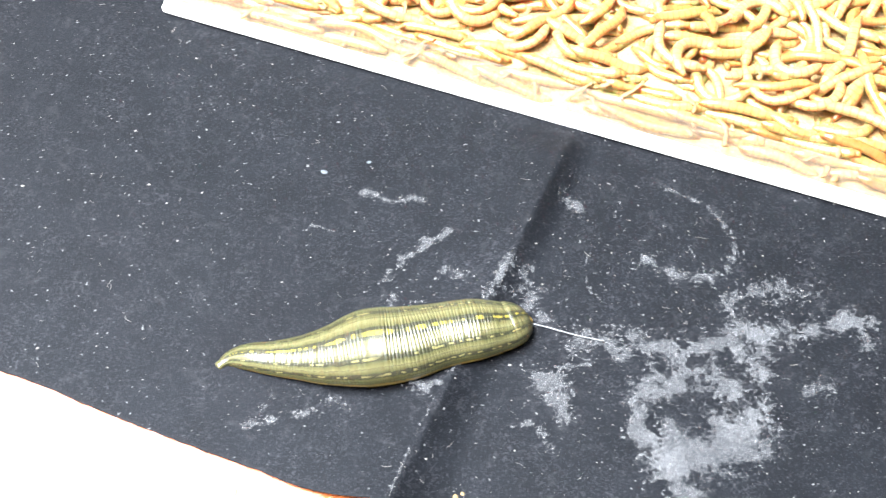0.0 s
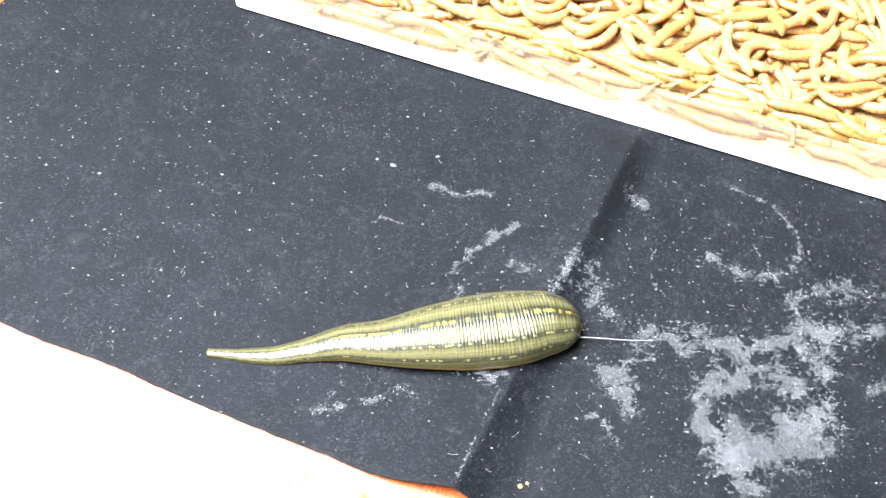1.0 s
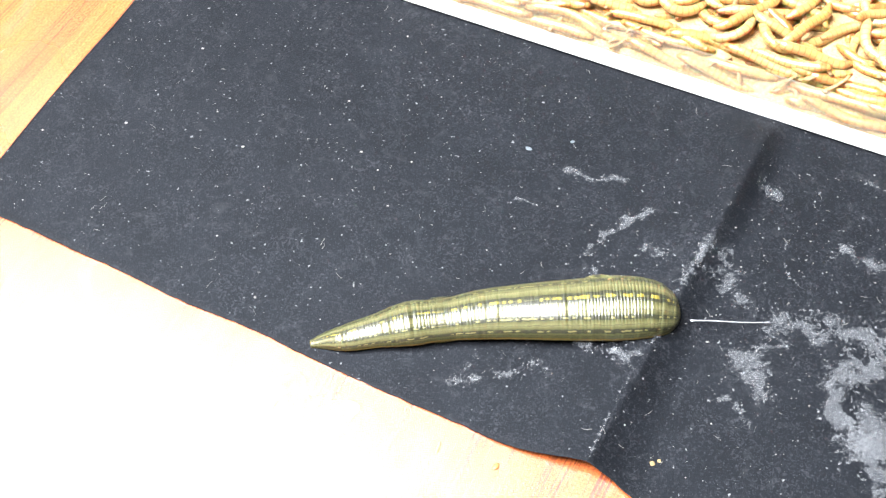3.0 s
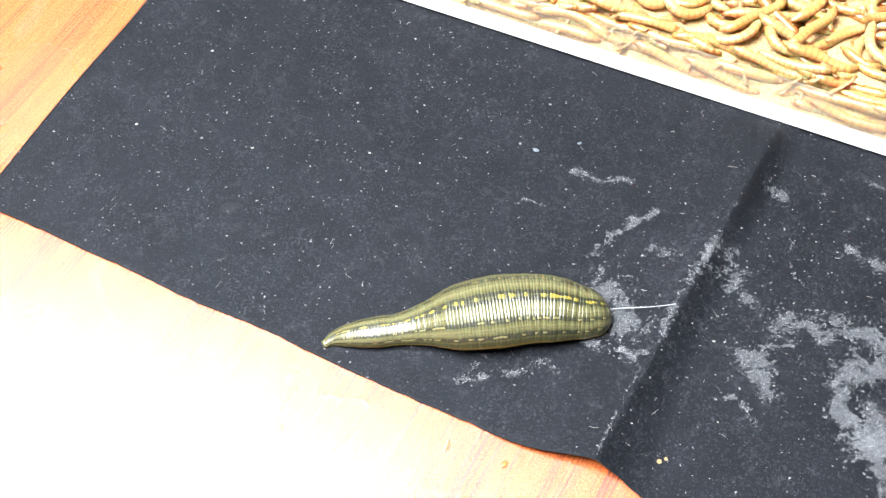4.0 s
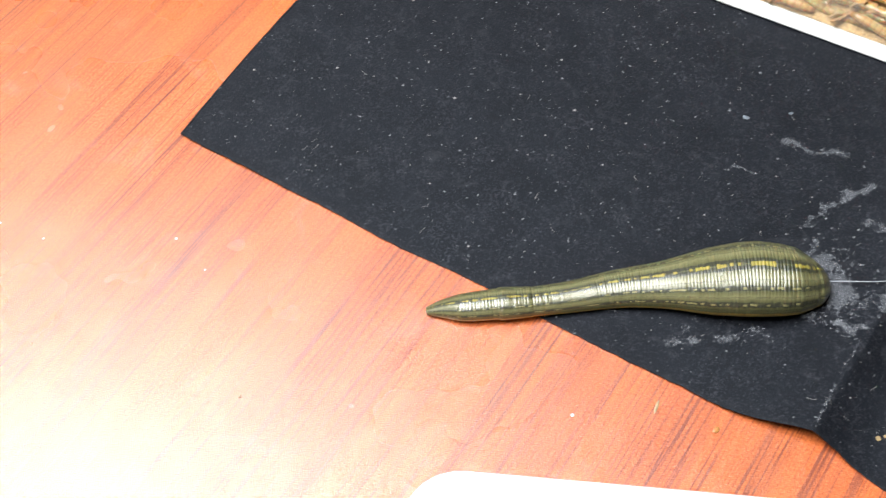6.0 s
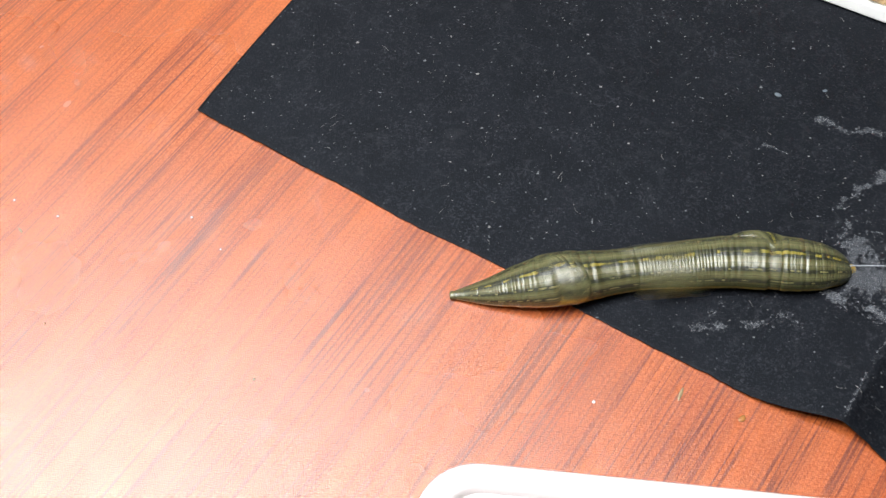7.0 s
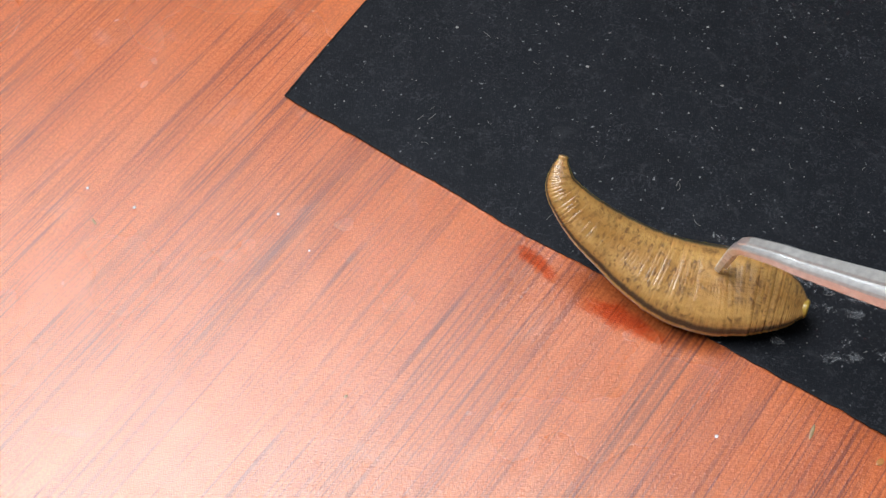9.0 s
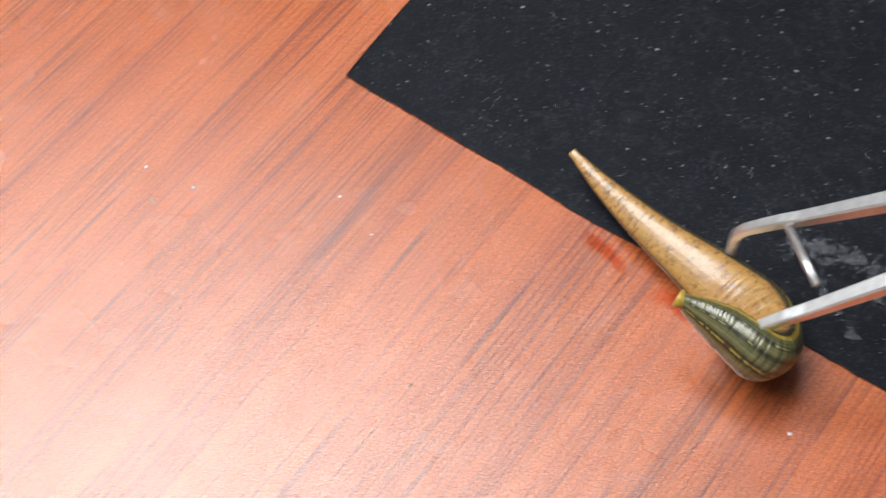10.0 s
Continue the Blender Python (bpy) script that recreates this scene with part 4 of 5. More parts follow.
POSES[4.5] = [(-80.6, -39.4, 0.8, 0.8, 0), (-77.9, -39.1, 0.9, 1.7, 0), (-73.8, -38.5, 1.6, 2.9, 0), (-68.4, -37.5, 2.1, 3.7, 0), (-62.4, -36.0, 2.3, 4.0, 0), (-55.7, -34.5, 2.9, 5.2, 0), (-48.3, -33.3, 4.3, 7.6, 0), (-40.3, -31.6, 5.4, 9.6, 0), (-32.1, -30.3, 5.7, 10.1, 0), (-25.3, -29.9, 5.5, 9.8, 0), (-19.2, -29.5, 4.6, 8.2, 0), (-17.6, -29.1, 4.4, 7.9, 0), (-16.1, -28.8, 3.8, 6.8, 0), (-15.4, -28.2, 3.0, 5.3, 0), (-14.9, -27.8, 2.0, 3.6, 0), (-14.7, -27.7, 1.1, 2.0, 0), (-14.6, -27.6, 0.8, 1.2, 0)]
POSES[5.0] = [(-94.2, -42.3, 0.8, 0.7, 0), (-90.8, -42.9, 0.8, 1.2, 0), (-85.7, -42.9, 0.9, 1.6, 0), (-79.0, -41.4, 1.3, 2.3, 0), (-71.9, -38.4, 1.8, 3.2, 0), (-64.0, -35.4, 2.2, 4.0, 0), (-54.7, -33.8, 2.9, 5.2, 0), (-44.7, -32.6, 4.5, 8.0, 0), (-34.6, -31.1, 5.5, 9.8, 0), (-26.1, -30.1, 5.5, 9.8, 0), (-19.3, -29.7, 5.0, 8.9, 0), (-17.1, -29.4, 4.6, 8.2, 0), (-15.5, -29.2, 4.1, 7.4, 0), (-14.1, -28.9, 3.5, 6.3, 0), (-13.2, -28.5, 2.7, 4.9, 0), (-12.6, -28.3, 2.1, 3.7, 0), (-12.3, -28.2, 1.0, 1.8, 0), (-12.2, -28.1, 0.8, 1.2, 0)]
POSES[5.5] = [(-103.5, -47.8, 0.8, 1.2, 0), (-99.8, -47.0, 0.9, 1.6, 0), (-94.2, -45.8, 1.1, 2.0, 0), (-86.9, -43.8, 1.5, 2.7, 0), (-78.7, -41.5, 1.7, 3.0, 0), (-69.5, -39.0, 2.0, 3.5, 0), (-59.4, -36.5, 2.3, 4.1, 0), (-48.3, -34.2, 3.5, 6.2, 0), (-37.2, -32.1, 5.1, 9.1, 0), (-27.9, -30.3, 5.5, 9.8, 0), (-20.3, -29.9, 5.3, 9.4, 0), (-17.1, -29.6, 4.7, 8.4, 0), (-15.4, -29.5, 4.4, 7.9, 0), (-14.1, -29.0, 3.9, 6.9, 0), (-13.3, -28.5, 3.0, 5.3, 0), (-12.8, -28.1, 2.1, 3.7, 0), (-12.5, -27.9, 1.1, 2.0, 0), (-12.4, -27.8, 0.8, 1.2, 0)]
POSES[6.0] = [(-102.2, -47.7, 0.8, 1.1, 0), (-98.5, -46.9, 1.4, 2.4, 0), (-93.0, -46.1, 2.1, 3.8, 0), (-85.6, -44.3, 2.4, 4.3, 0), (-77.4, -42.3, 2.3, 4.1, 0), (-68.3, -39.5, 2.3, 4.2, 0), (-58.5, -36.2, 2.8, 5.0, 0), (-47.4, -33.8, 3.5, 6.3, 0), (-36.3, -32.0, 4.9, 8.8, 0), (-27.0, -30.4, 5.5, 9.8, 0), (-19.5, -29.4, 5.2, 9.2, 0), (-16.5, -28.7, 4.6, 8.2, 0), (-14.9, -28.3, 4.1, 7.3, 0), (-13.6, -27.7, 3.6, 6.4, 0), (-12.9, -27.0, 2.8, 4.9, 0), (-12.4, -26.6, 2.1, 3.7, 0), (-12.1, -26.4, 1.0, 1.9, 0), (-12.0, -26.3, 0.8, 1.2, 0)]
POSES[6.2] = [(-101.4, -47.5, 0.8, 0.9, 0), (-97.8, -46.7, 1.2, 2.1, 0), (-92.4, -45.6, 2.2, 3.9, 0), (-85.1, -43.9, 2.8, 4.9, 0), (-77.0, -41.7, 2.6, 4.6, 0), (-68.1, -39.0, 2.5, 4.4, 0), (-58.3, -36.0, 2.9, 5.1, 0), (-47.3, -34.0, 3.5, 6.3, 0), (-36.4, -31.5, 4.6, 8.2, 0), (-27.2, -30.6, 5.4, 9.7, 0), (-19.8, -29.5, 5.1, 9.1, 0), (-17.0, -28.8, 4.6, 8.2, 0), (-15.4, -28.4, 4.0, 7.2, 0), (-14.2, -27.8, 3.3, 6.0, 0), (-13.4, -27.1, 2.7, 4.8, 0), (-12.8, -26.7, 1.9, 3.4, 0), (-12.6, -26.5, 1.0, 1.7, 0), (-12.5, -26.4, 0.8, 1.2, 0)]
POSES[7.3] = [(-100.8, -48.4, 0.8, 0.8, 0), (-97.3, -47.6, 1.0, 1.8, 0), (-91.9, -46.6, 1.9, 3.4, 0), (-85.0, -44.5, 3.3, 5.9, 0), (-77.1, -42.2, 4.8, 8.6, 0), (-68.6, -38.8, 3.9, 6.9, 0), (-59.1, -35.3, 3.2, 5.8, 0), (-48.5, -32.4, 3.5, 6.1, 0), (-37.6, -30.3, 3.5, 6.2, 0), (-28.5, -29.3, 3.3, 5.9, 0), (-21.1, -28.7, 2.9, 5.2, 0), (-18.2, -28.3, 2.7, 4.8, 0), (-16.5, -28.1, 2.5, 4.4, 0), (-14.9, -27.9, 2.1, 3.7, 0), (-13.7, -27.7, 1.6, 2.9, 0), (-12.9, -27.6, 1.2, 2.2, 0), (-12.5, -27.6, 0.8, 1.2, 0), (-12.3, -27.5, 0.8, 1.2, 0)]
POSES[7.5] = [(-100.6, -48.2, 0.8, 0.9, 0), (-96.9, -47.6, 1.1, 1.9, 0), (-91.5, -46.6, 2.0, 3.5, 0), (-84.5, -44.4, 3.4, 6.1, 0), (-76.6, -42.2, 5.0, 8.9, 0), (-68.1, -38.5, 3.9, 7.0, 0), (-58.6, -34.8, 3.4, 6.1, 0), (-47.7, -32.4, 3.4, 6.0, 0), (-36.7, -30.4, 3.2, 5.7, 0), (-27.5, -29.3, 2.7, 4.8, 0), (-20.0, -28.6, 2.4, 4.3, 0), (-17.0, -28.2, 2.2, 3.9, 0), (-15.3, -28.0, 2.0, 3.6, 0), (-13.7, -27.6, 1.7, 3.0, 0), (-12.5, -27.2, 1.3, 2.4, 0), (-11.7, -26.9, 1.0, 1.8, 0), (-11.3, -26.8, 0.8, 1.2, 0), (-11.1, -26.8, 0.8, 1.2, 0)]
POSES[7.8] = [(-100.8, -47.6, 0.8, 0.8, 0), (-97.7, -47.1, 1.0, 1.8, 0), (-93.1, -46.2, 1.8, 3.2, 0), (-87.3, -44.2, 2.7, 4.9, 0), (-81.1, -41.1, 4.0, 7.2, 0), (-74.0, -38.0, 5.0, 8.8, 0), (-66.4, -34.1, 4.5, 8.0, 0), (-57.1, -32.5, 3.8, 6.7, 0), (-47.9, -31.3, 3.5, 6.2, 0), (-40.1, -30.3, 3.2, 5.6, 0), (-33.9, -29.5, 2.8, 4.9, 0), (-32.4, -29.3, 2.5, 4.4, 0), (-30.7, -29.0, 2.4, 4.3, 0), (-29.1, -28.7, 2.1, 3.7, 0), (-28.0, -28.2, 1.6, 2.9, 0), (-27.2, -27.9, 1.1, 1.9, 0), (-26.8, -27.8, 0.8, 1.2, 0), (-26.7, -27.7, 0.8, 1.2, 0)]
POSES[8.0] = [(-94.6, -51.3, 2.0, 1.7, 11), (-93.7, -49.1, 4.3, 2.6, 15), (-92.1, -45.9, 6.2, 3.5, 21), (-89.4, -42.5, 11.3, 4.9, 26), (-85.7, -39.1, 16.8, 6.1, 29), (-80.4, -36.3, 22.3, 7.1, 32), (-72.1, -34.9, 24.7, 7.9, 38), (-63.8, -34.7, 19.9, 7.8, 51), (-57.1, -34.9, 14.1, 7.3, 72), (-50.6, -33.9, 9.2, 7.5, 76), (-44.6, -32.0, 6.9, 6.6, 76), (-40.2, -29.8, 5.9, 4.3, 76), (-37.4, -28.3, 5.0, 1.8, 76)]
POSES[8.2] = [(-104.8, -35.2, 12.0, 1.3, 95), (-102.6, -34.6, 13.4, 2.1, 96), (-99.2, -33.7, 15.5, 3.3, 99), (-94.2, -33.1, 17.5, 4.5, 102), (-88.4, -32.7, 19.4, 5.8, 105), (-81.8, -32.3, 21.0, 7.6, 105), (-74.5, -32.4, 19.4, 9.2, 107), (-67.2, -32.7, 16.0, 9.4, 108), (-60.0, -32.8, 12.0, 8.5, 106), (-54.0, -32.8, 8.8, 6.8, 104), (-48.8, -33.0, 7.3, 5.1, 100), (-45.2, -32.0, 6.0, 3.3, 97), (-42.8, -31.0, 5.0, 2.0, 95)]
POSES[8.5] = [(-120.1, -39.3, 4.0, 1.4, 45), (-117.3, -40.2, 4.9, 2.1, 47), (-113.1, -41.5, 6.2, 3.2, 50), (-107.2, -41.2, 8.1, 4.9, 55), (-100.8, -40.5, 10.6, 6.7, 59), (-93.7, -39.6, 13.7, 8.5, 62), (-85.9, -39.5, 17.0, 9.7, 66), (-76.8, -39.7, 17.6, 9.9, 68), (-68.2, -41.0, 14.3, 9.8, 67), (-61.7, -42.4, 10.6, 9.0, 65), (-56.7, -44.4, 7.4, 6.8, 62), (-53.7, -46.7, 4.8, 4.3, 60), (-51.8, -48.4, 3.0, 2.6, 60)]
POSES[8.7] = [(-106.8, -47.2, 5.0, 1.4, 95), (-106.1, -45.2, 7.3, 2.1, 96), (-105.1, -42.2, 10.8, 3.0, 99), (-101.7, -39.8, 15.5, 3.9, 105), (-96.8, -38.0, 20.0, 5.2, 109), (-90.0, -37.3, 23.5, 6.7, 112), (-81.6, -37.7, 24.5, 8.3, 114), (-72.8, -38.9, 21.5, 9.4, 115), (-65.4, -41.9, 16.6, 9.0, 114), (-60.1, -44.5, 11.4, 7.3, 110), (-56.6, -48.0, 7.8, 5.5, 107), (-54.3, -51.3, 5.4, 3.6, 103), (-53.2, -53.9, 4.0, 1.6, 100)]
POSES[9.0] = [(-105.1, -28.9, 30.0, 0.9, 150), (-105.2, -30.6, 28.0, 2.0, 152), (-104.5, -32.7, 25.1, 3.4, 155), (-101.2, -34.7, 21.7, 4.5, 158), (-96.9, -36.3, 18.2, 5.6, 161), (-91.6, -37.6, 14.7, 6.6, 164), (-85.4, -39.3, 11.7, 8.0, 165), (-78.2, -40.5, 9.3, 9.3, 163), (-70.5, -40.5, 8.0, 9.8, 161), (-64.1, -39.9, 8.0, 9.4, 160), (-58.9, -40.1, 8.0, 7.6, 162), (-55.1, -40.5, 8.0, 5.4, 165), (-52.5, -40.9, 8.0, 2.4, 170)]
POSES[9.3] = [(-102.1, -45.6, 10.0, 1.2, 150), (-101.2, -44.2, 17.5, 2.5, 150), (-95.3, -40.8, 15.7, 4.4, 150), (-88.8, -40.4, 11.6, 6.4, 150), (-82.3, -43.1, 8.8, 8.6, 150), (-76.7, -48.1, 8.0, 9.4, 150), (-72.2, -54.2, 8.4, 8.7, 150), (-69.8, -60.7, 10.4, 6.6, 150), (-70.4, -66.0, 15.7, 4.9, 150), (-74.2, -65.4, 22.0, 1.3, 150)]
POSES[9.5] = [(-117.4, -27.9, 14.0, 1.4, 150), (-112.0, -32.5, 12.6, 3.2, 150), (-105.4, -35.0, 10.9, 4.2, 150), (-98.8, -37.5, 9.3, 5.1, 150), (-92.4, -40.9, 8.4, 6.2, 150), (-86.2, -44.7, 8.0, 7.4, 150), (-80.1, -48.7, 8.0, 8.8, 150), (-75.0, -53.7, 8.8, 8.7, 150), (-72.2, -59.1, 12.4, 7.2, 150), (-75.9, -60.0, 17.5, 5.9, 150), (-82.6, -58.4, 20.0, 1.5, 150)]
POSES[9.7] = [(-112.6, -17.4, 6.0, 1.4, 150), (-107.6, -24.3, 6.0, 3.2, 150), (-100.9, -29.5, 6.0, 3.9, 150), (-93.8, -34.2, 6.6, 5.6, 150), (-86.8, -39.0, 7.3, 7.5, 150), (-80.2, -44.4, 8.0, 9.1, 150), (-73.9, -50.1, 8.0, 9.3, 150), (-69.4, -56.7, 10.8, 8.1, 150), (-70.7, -58.2, 17.1, 6.8, 150), (-76.9, -53.1, 19.5, 5.5, 150), (-84.6, -50.0, 21.0, 1.6, 150)]
POSES[10.0] = [(-119.6, -19.5, 9.0, 1.0, 150), (-112.6, -24.9, 8.0, 2.2, 150), (-105.5, -30.2, 8.0, 3.3, 150), (-98.1, -35.2, 8.0, 4.3, 150), (-90.6, -39.8, 8.0, 5.5, 150), (-83.1, -44.6, 8.0, 6.8, 150), (-76.7, -50.3, 9.0, 8.2, 150), (-73.0, -57.4, 12.3, 7.5, 150), (-74.1, -62.4, 17.3, 6.3, 150), (-81.8, -59.4, 19.7, 5.0, 150), (-90.0, -56.4, 21.0, 1.7, 150)]
GRIP[7.3] = [(-2.7, -27.4, 20.0), (18.6, -32.1, 45.0), (-2.7, -38.8, 20.0), (18.0, -43.9, 45.0), 20]
GRIP[7.5] = [(-25.4, -32.2, 20.0), (-17.4, -35.3, 30.0), (-28.7, -40.8, 18.0), (-16.8, -43.4, 28.0), 20]
GRIP[7.7] = [(-61.8, -29.5, 16.0), (-29.4, -25.3, 34.0), (-60.8, -44.9, 12.0), (-28.5, -36.7, 32.0), 10]
GRIP[7.8] = [(-64.1, -28.9, 14.0), (-33.7, -28.4, 32.0), (-65.7, -42.3, 13.0), (-32.8, -36.9, 30.0), 10]
GRIP[8.0] = [(-64.0, -33.2, 22.0), (-40.0, -33.7, 36.0), (-67.7, -35.6, 20.0), (-39.2, -38.4, 34.0), 20]
GRIP[8.2] = [(-66.7, -38.8, 38.0), (-45.7, -41.8, 44.0), (-68.1, -38.8, 37.0), (-45.4, -42.6, 43.0), 50]
GRIP[8.5] = [(-84.5, -35.9, 24.0), (-45.9, -35.6, 38.0), (-86.4, -45.5, 20.0), (-45.0, -41.8, 36.0), 0]
GRIP[8.7] = [(-78.6, -46.3, 42.0), (-49.0, -46.5, 48.0), (-79.8, -46.4, 41.0), (-48.7, -47.8, 47.0), 50]
GRIP[9.0] = [(-66.1, -40.4, 28.0), (-42.3, -51.3, 40.0), (-67.2, -41.1, 27.0), (-41.9, -53.5, 39.0), 0]
GRIP[9.3] = [(-80.7, -34.6, 20.0), (-48.1, -31.8, 38.0), (-72.0, -50.2, 18.0), (-46.6, -45.8, 36.0), 5]
GRIP[9.5] = [(-84.0, -26.6, 22.0), (-58.6, -28.4, 38.0), (-80.7, -43.4, 20.0), (-56.9, -40.6, 36.0), 50]
GRIP[9.7] = [(-53.7, -21.8, 18.0), (-40.2, -24.2, 28.0), (-54.3, -37.7, 16.0), (-38.9, -37.7, 26.0), 55]
GRIP[10.0] = [(-81.8, -37.7, 20.0), (-58.3, -35.8, 36.0), (-77.8, -59.9, 20.0), (-56.5, -53.2, 36.0), 0]
RATIO, GAP, FOLDED = 0.72, 0.00074, 9.25


def resample(rows, n=240, carry=False):
    """Soft line through rows of x, y, z, half-width (mm) and turn (degrees): n even steps, in metres, with the direction of the back.
    With carry the back follows the bends of the line."""
    p = np.array(rows, dtype=float)
    k = np.arange(len(p))
    fine = np.linspace(0, len(p) - 1, 600)
    cols = []
    for c in range(5):
        y = p[:, c]
        d = np.gradient(y)
        i = np.minimum(fine.astype(int), len(p) - 2)
        f = fine - i
        h = (2 * f**3 - 3 * f**2 + 1) * y[i] + (f**3 - 2 * f**2 + f) * d[i] + (3 * f**2 - 2 * f**3) * y[i + 1] + (f**3 - f**2) * d[i + 1]
        cols.append(h)
    q = np.array(cols).T
    s = np.r_[0, np.cumsum(np.linalg.norm(np.diff(q[:, :3], axis=0), axis=1))]
    even = np.linspace(0, s[-1], n)
    q = np.array([np.interp(even, s, q[:, c]) for c in range(5)]).T
    q[:, :4] /= 1000
    ups = np.zeros((n, 3))
    last = None
    for i in range(n):
        along = q[min(i + 6, n - 1), :3] - q[max(i - 5, 0), :3]
        along = along / np.linalg.norm(along)
        turn = math.radians(q[i, 4])
        want = np.array((0, math.sin(turn), math.cos(turn)))
        if carry and last is not None:
            twist = math.radians(q[i, 4] - q[i - 1, 4])
            want = last * math.cos(twist) + np.cross(along, last) * math.sin(-twist)
        last = want - along * want.dot(along)
        last = last / np.linalg.norm(last)
        ups[i] = last
    q = np.c_[q[:, :4], ups]
    q[:, 3] = np.maximum(q[:, 3], 0.0011)
    return q, s[-1] / 1000


def matching(cost):
    """Least-cost choice of one column for each row (rows <= columns)."""
    n, m = cost.shape
    u, v = np.zeros(n + 1), np.zeros(m + 1)
    p, way = np.zeros(m + 1, dtype=int), np.zeros(m + 1, dtype=int)
    for i in range(1, n + 1):
        p[0], j0 = i, 0
        minv, used = np.full(m + 1, np.inf), np.zeros(m + 1, dtype=bool)
        while True:
            used[j0] = True
            i0 = p[j0]
            cur = cost[i0 - 1] - u[i0] - v[1:]
            free = ~used[1:]
            better = free & (cur < minv[1:])
            minv[1:][better] = cur[better]
            way[1:][better] = j0
            j1 = 1 + int(np.argmin(np.where(free, minv[1:], np.inf)))
            delta = minv[j1]
            u[p[used]] += delta
            v[used] -= delta
            minv[~used] -= delta
            j0 = j1
            if p[j0] == 0:
                break
        while j0:
            j1 = way[j0]
            p[j0] = p[j1]
            j0 = j1
    out = np.zeros(n, dtype=int)
    for j in range(1, m + 1):
        if p[j]:
            out[p[j] - 1] = j - 1
    return out


def ring_mesh(a, number):
    """One ring of the body, half-width a, across local y; the back is up, uneven and ribbed, the underside smooth."""
    uneven = 0.015 * (number * 7 % 10 - 5) / 10
    around, b = 32, a * RATIO
    half = min(0.0015, 0.5 * a + 0.0004)
    stations = ((-1, 0.0), (-1, 0.62), (-0.86, 0.80), (-0.6, 0.957), (-0.24, 0.983), (-0.1, 0.9965), (0, 1.0), (0.1, 0.9965), (0.24, 0.983), (0.6, 0.957), (0.86, 0.80), (1, 0.62), (1, 0.0))
    verts, faces, uvs = [], [], []
    for s, f in stations:
        for k in range(around + 1):
            g = -math.pi / 2 - 2 * math.pi * k / around
            c, q = math.cos(g), math.sin(g)
            y = math.copysign(abs(c) ** 0.92, c)
            z = q if q > 0 else 0.78 * math.copysign(abs(q) ** 0.85, q)
            back = min(1.0, max(0.0, 1.9 * (q - 0.42)))
            smooth = max(0.0, 1 - 0.03 * s * s - 0.07 * s**6) if abs(s) < 0.9 else 0.8 * f
            w = (smooth + (f - smooth) * (0.05 + 0.95 * back) if 0 < f else 0.0) * (1 - uneven * back)
            verts.append((s * half, a * w * y, b * w * z))
            uvs.append((k / around, number))
    w = around + 1
    for i in range(len(stations) - 1):
        for k in range(around):
            p = i * w + k
            faces.append((p, p + 1, p + w + 1, p + w))
    return mesh_of("annulus", verts, faces, M_LEECH, uvs=uvs)


def tucked(f):
    """Pitch and yaw that make a ring fit where the body has only f of its width."""
    f = max(f, 0.6)
    low = RATIO**2 * (1 - f * f)
    yaw = math.acos(math.sqrt(max(0.0, (f * f - low) / (1 - low))))
    return math.degrees(math.atan(0.24) + math.acos(f / math.hypot(1, 0.24))), math.degrees(yaw) + 9.0


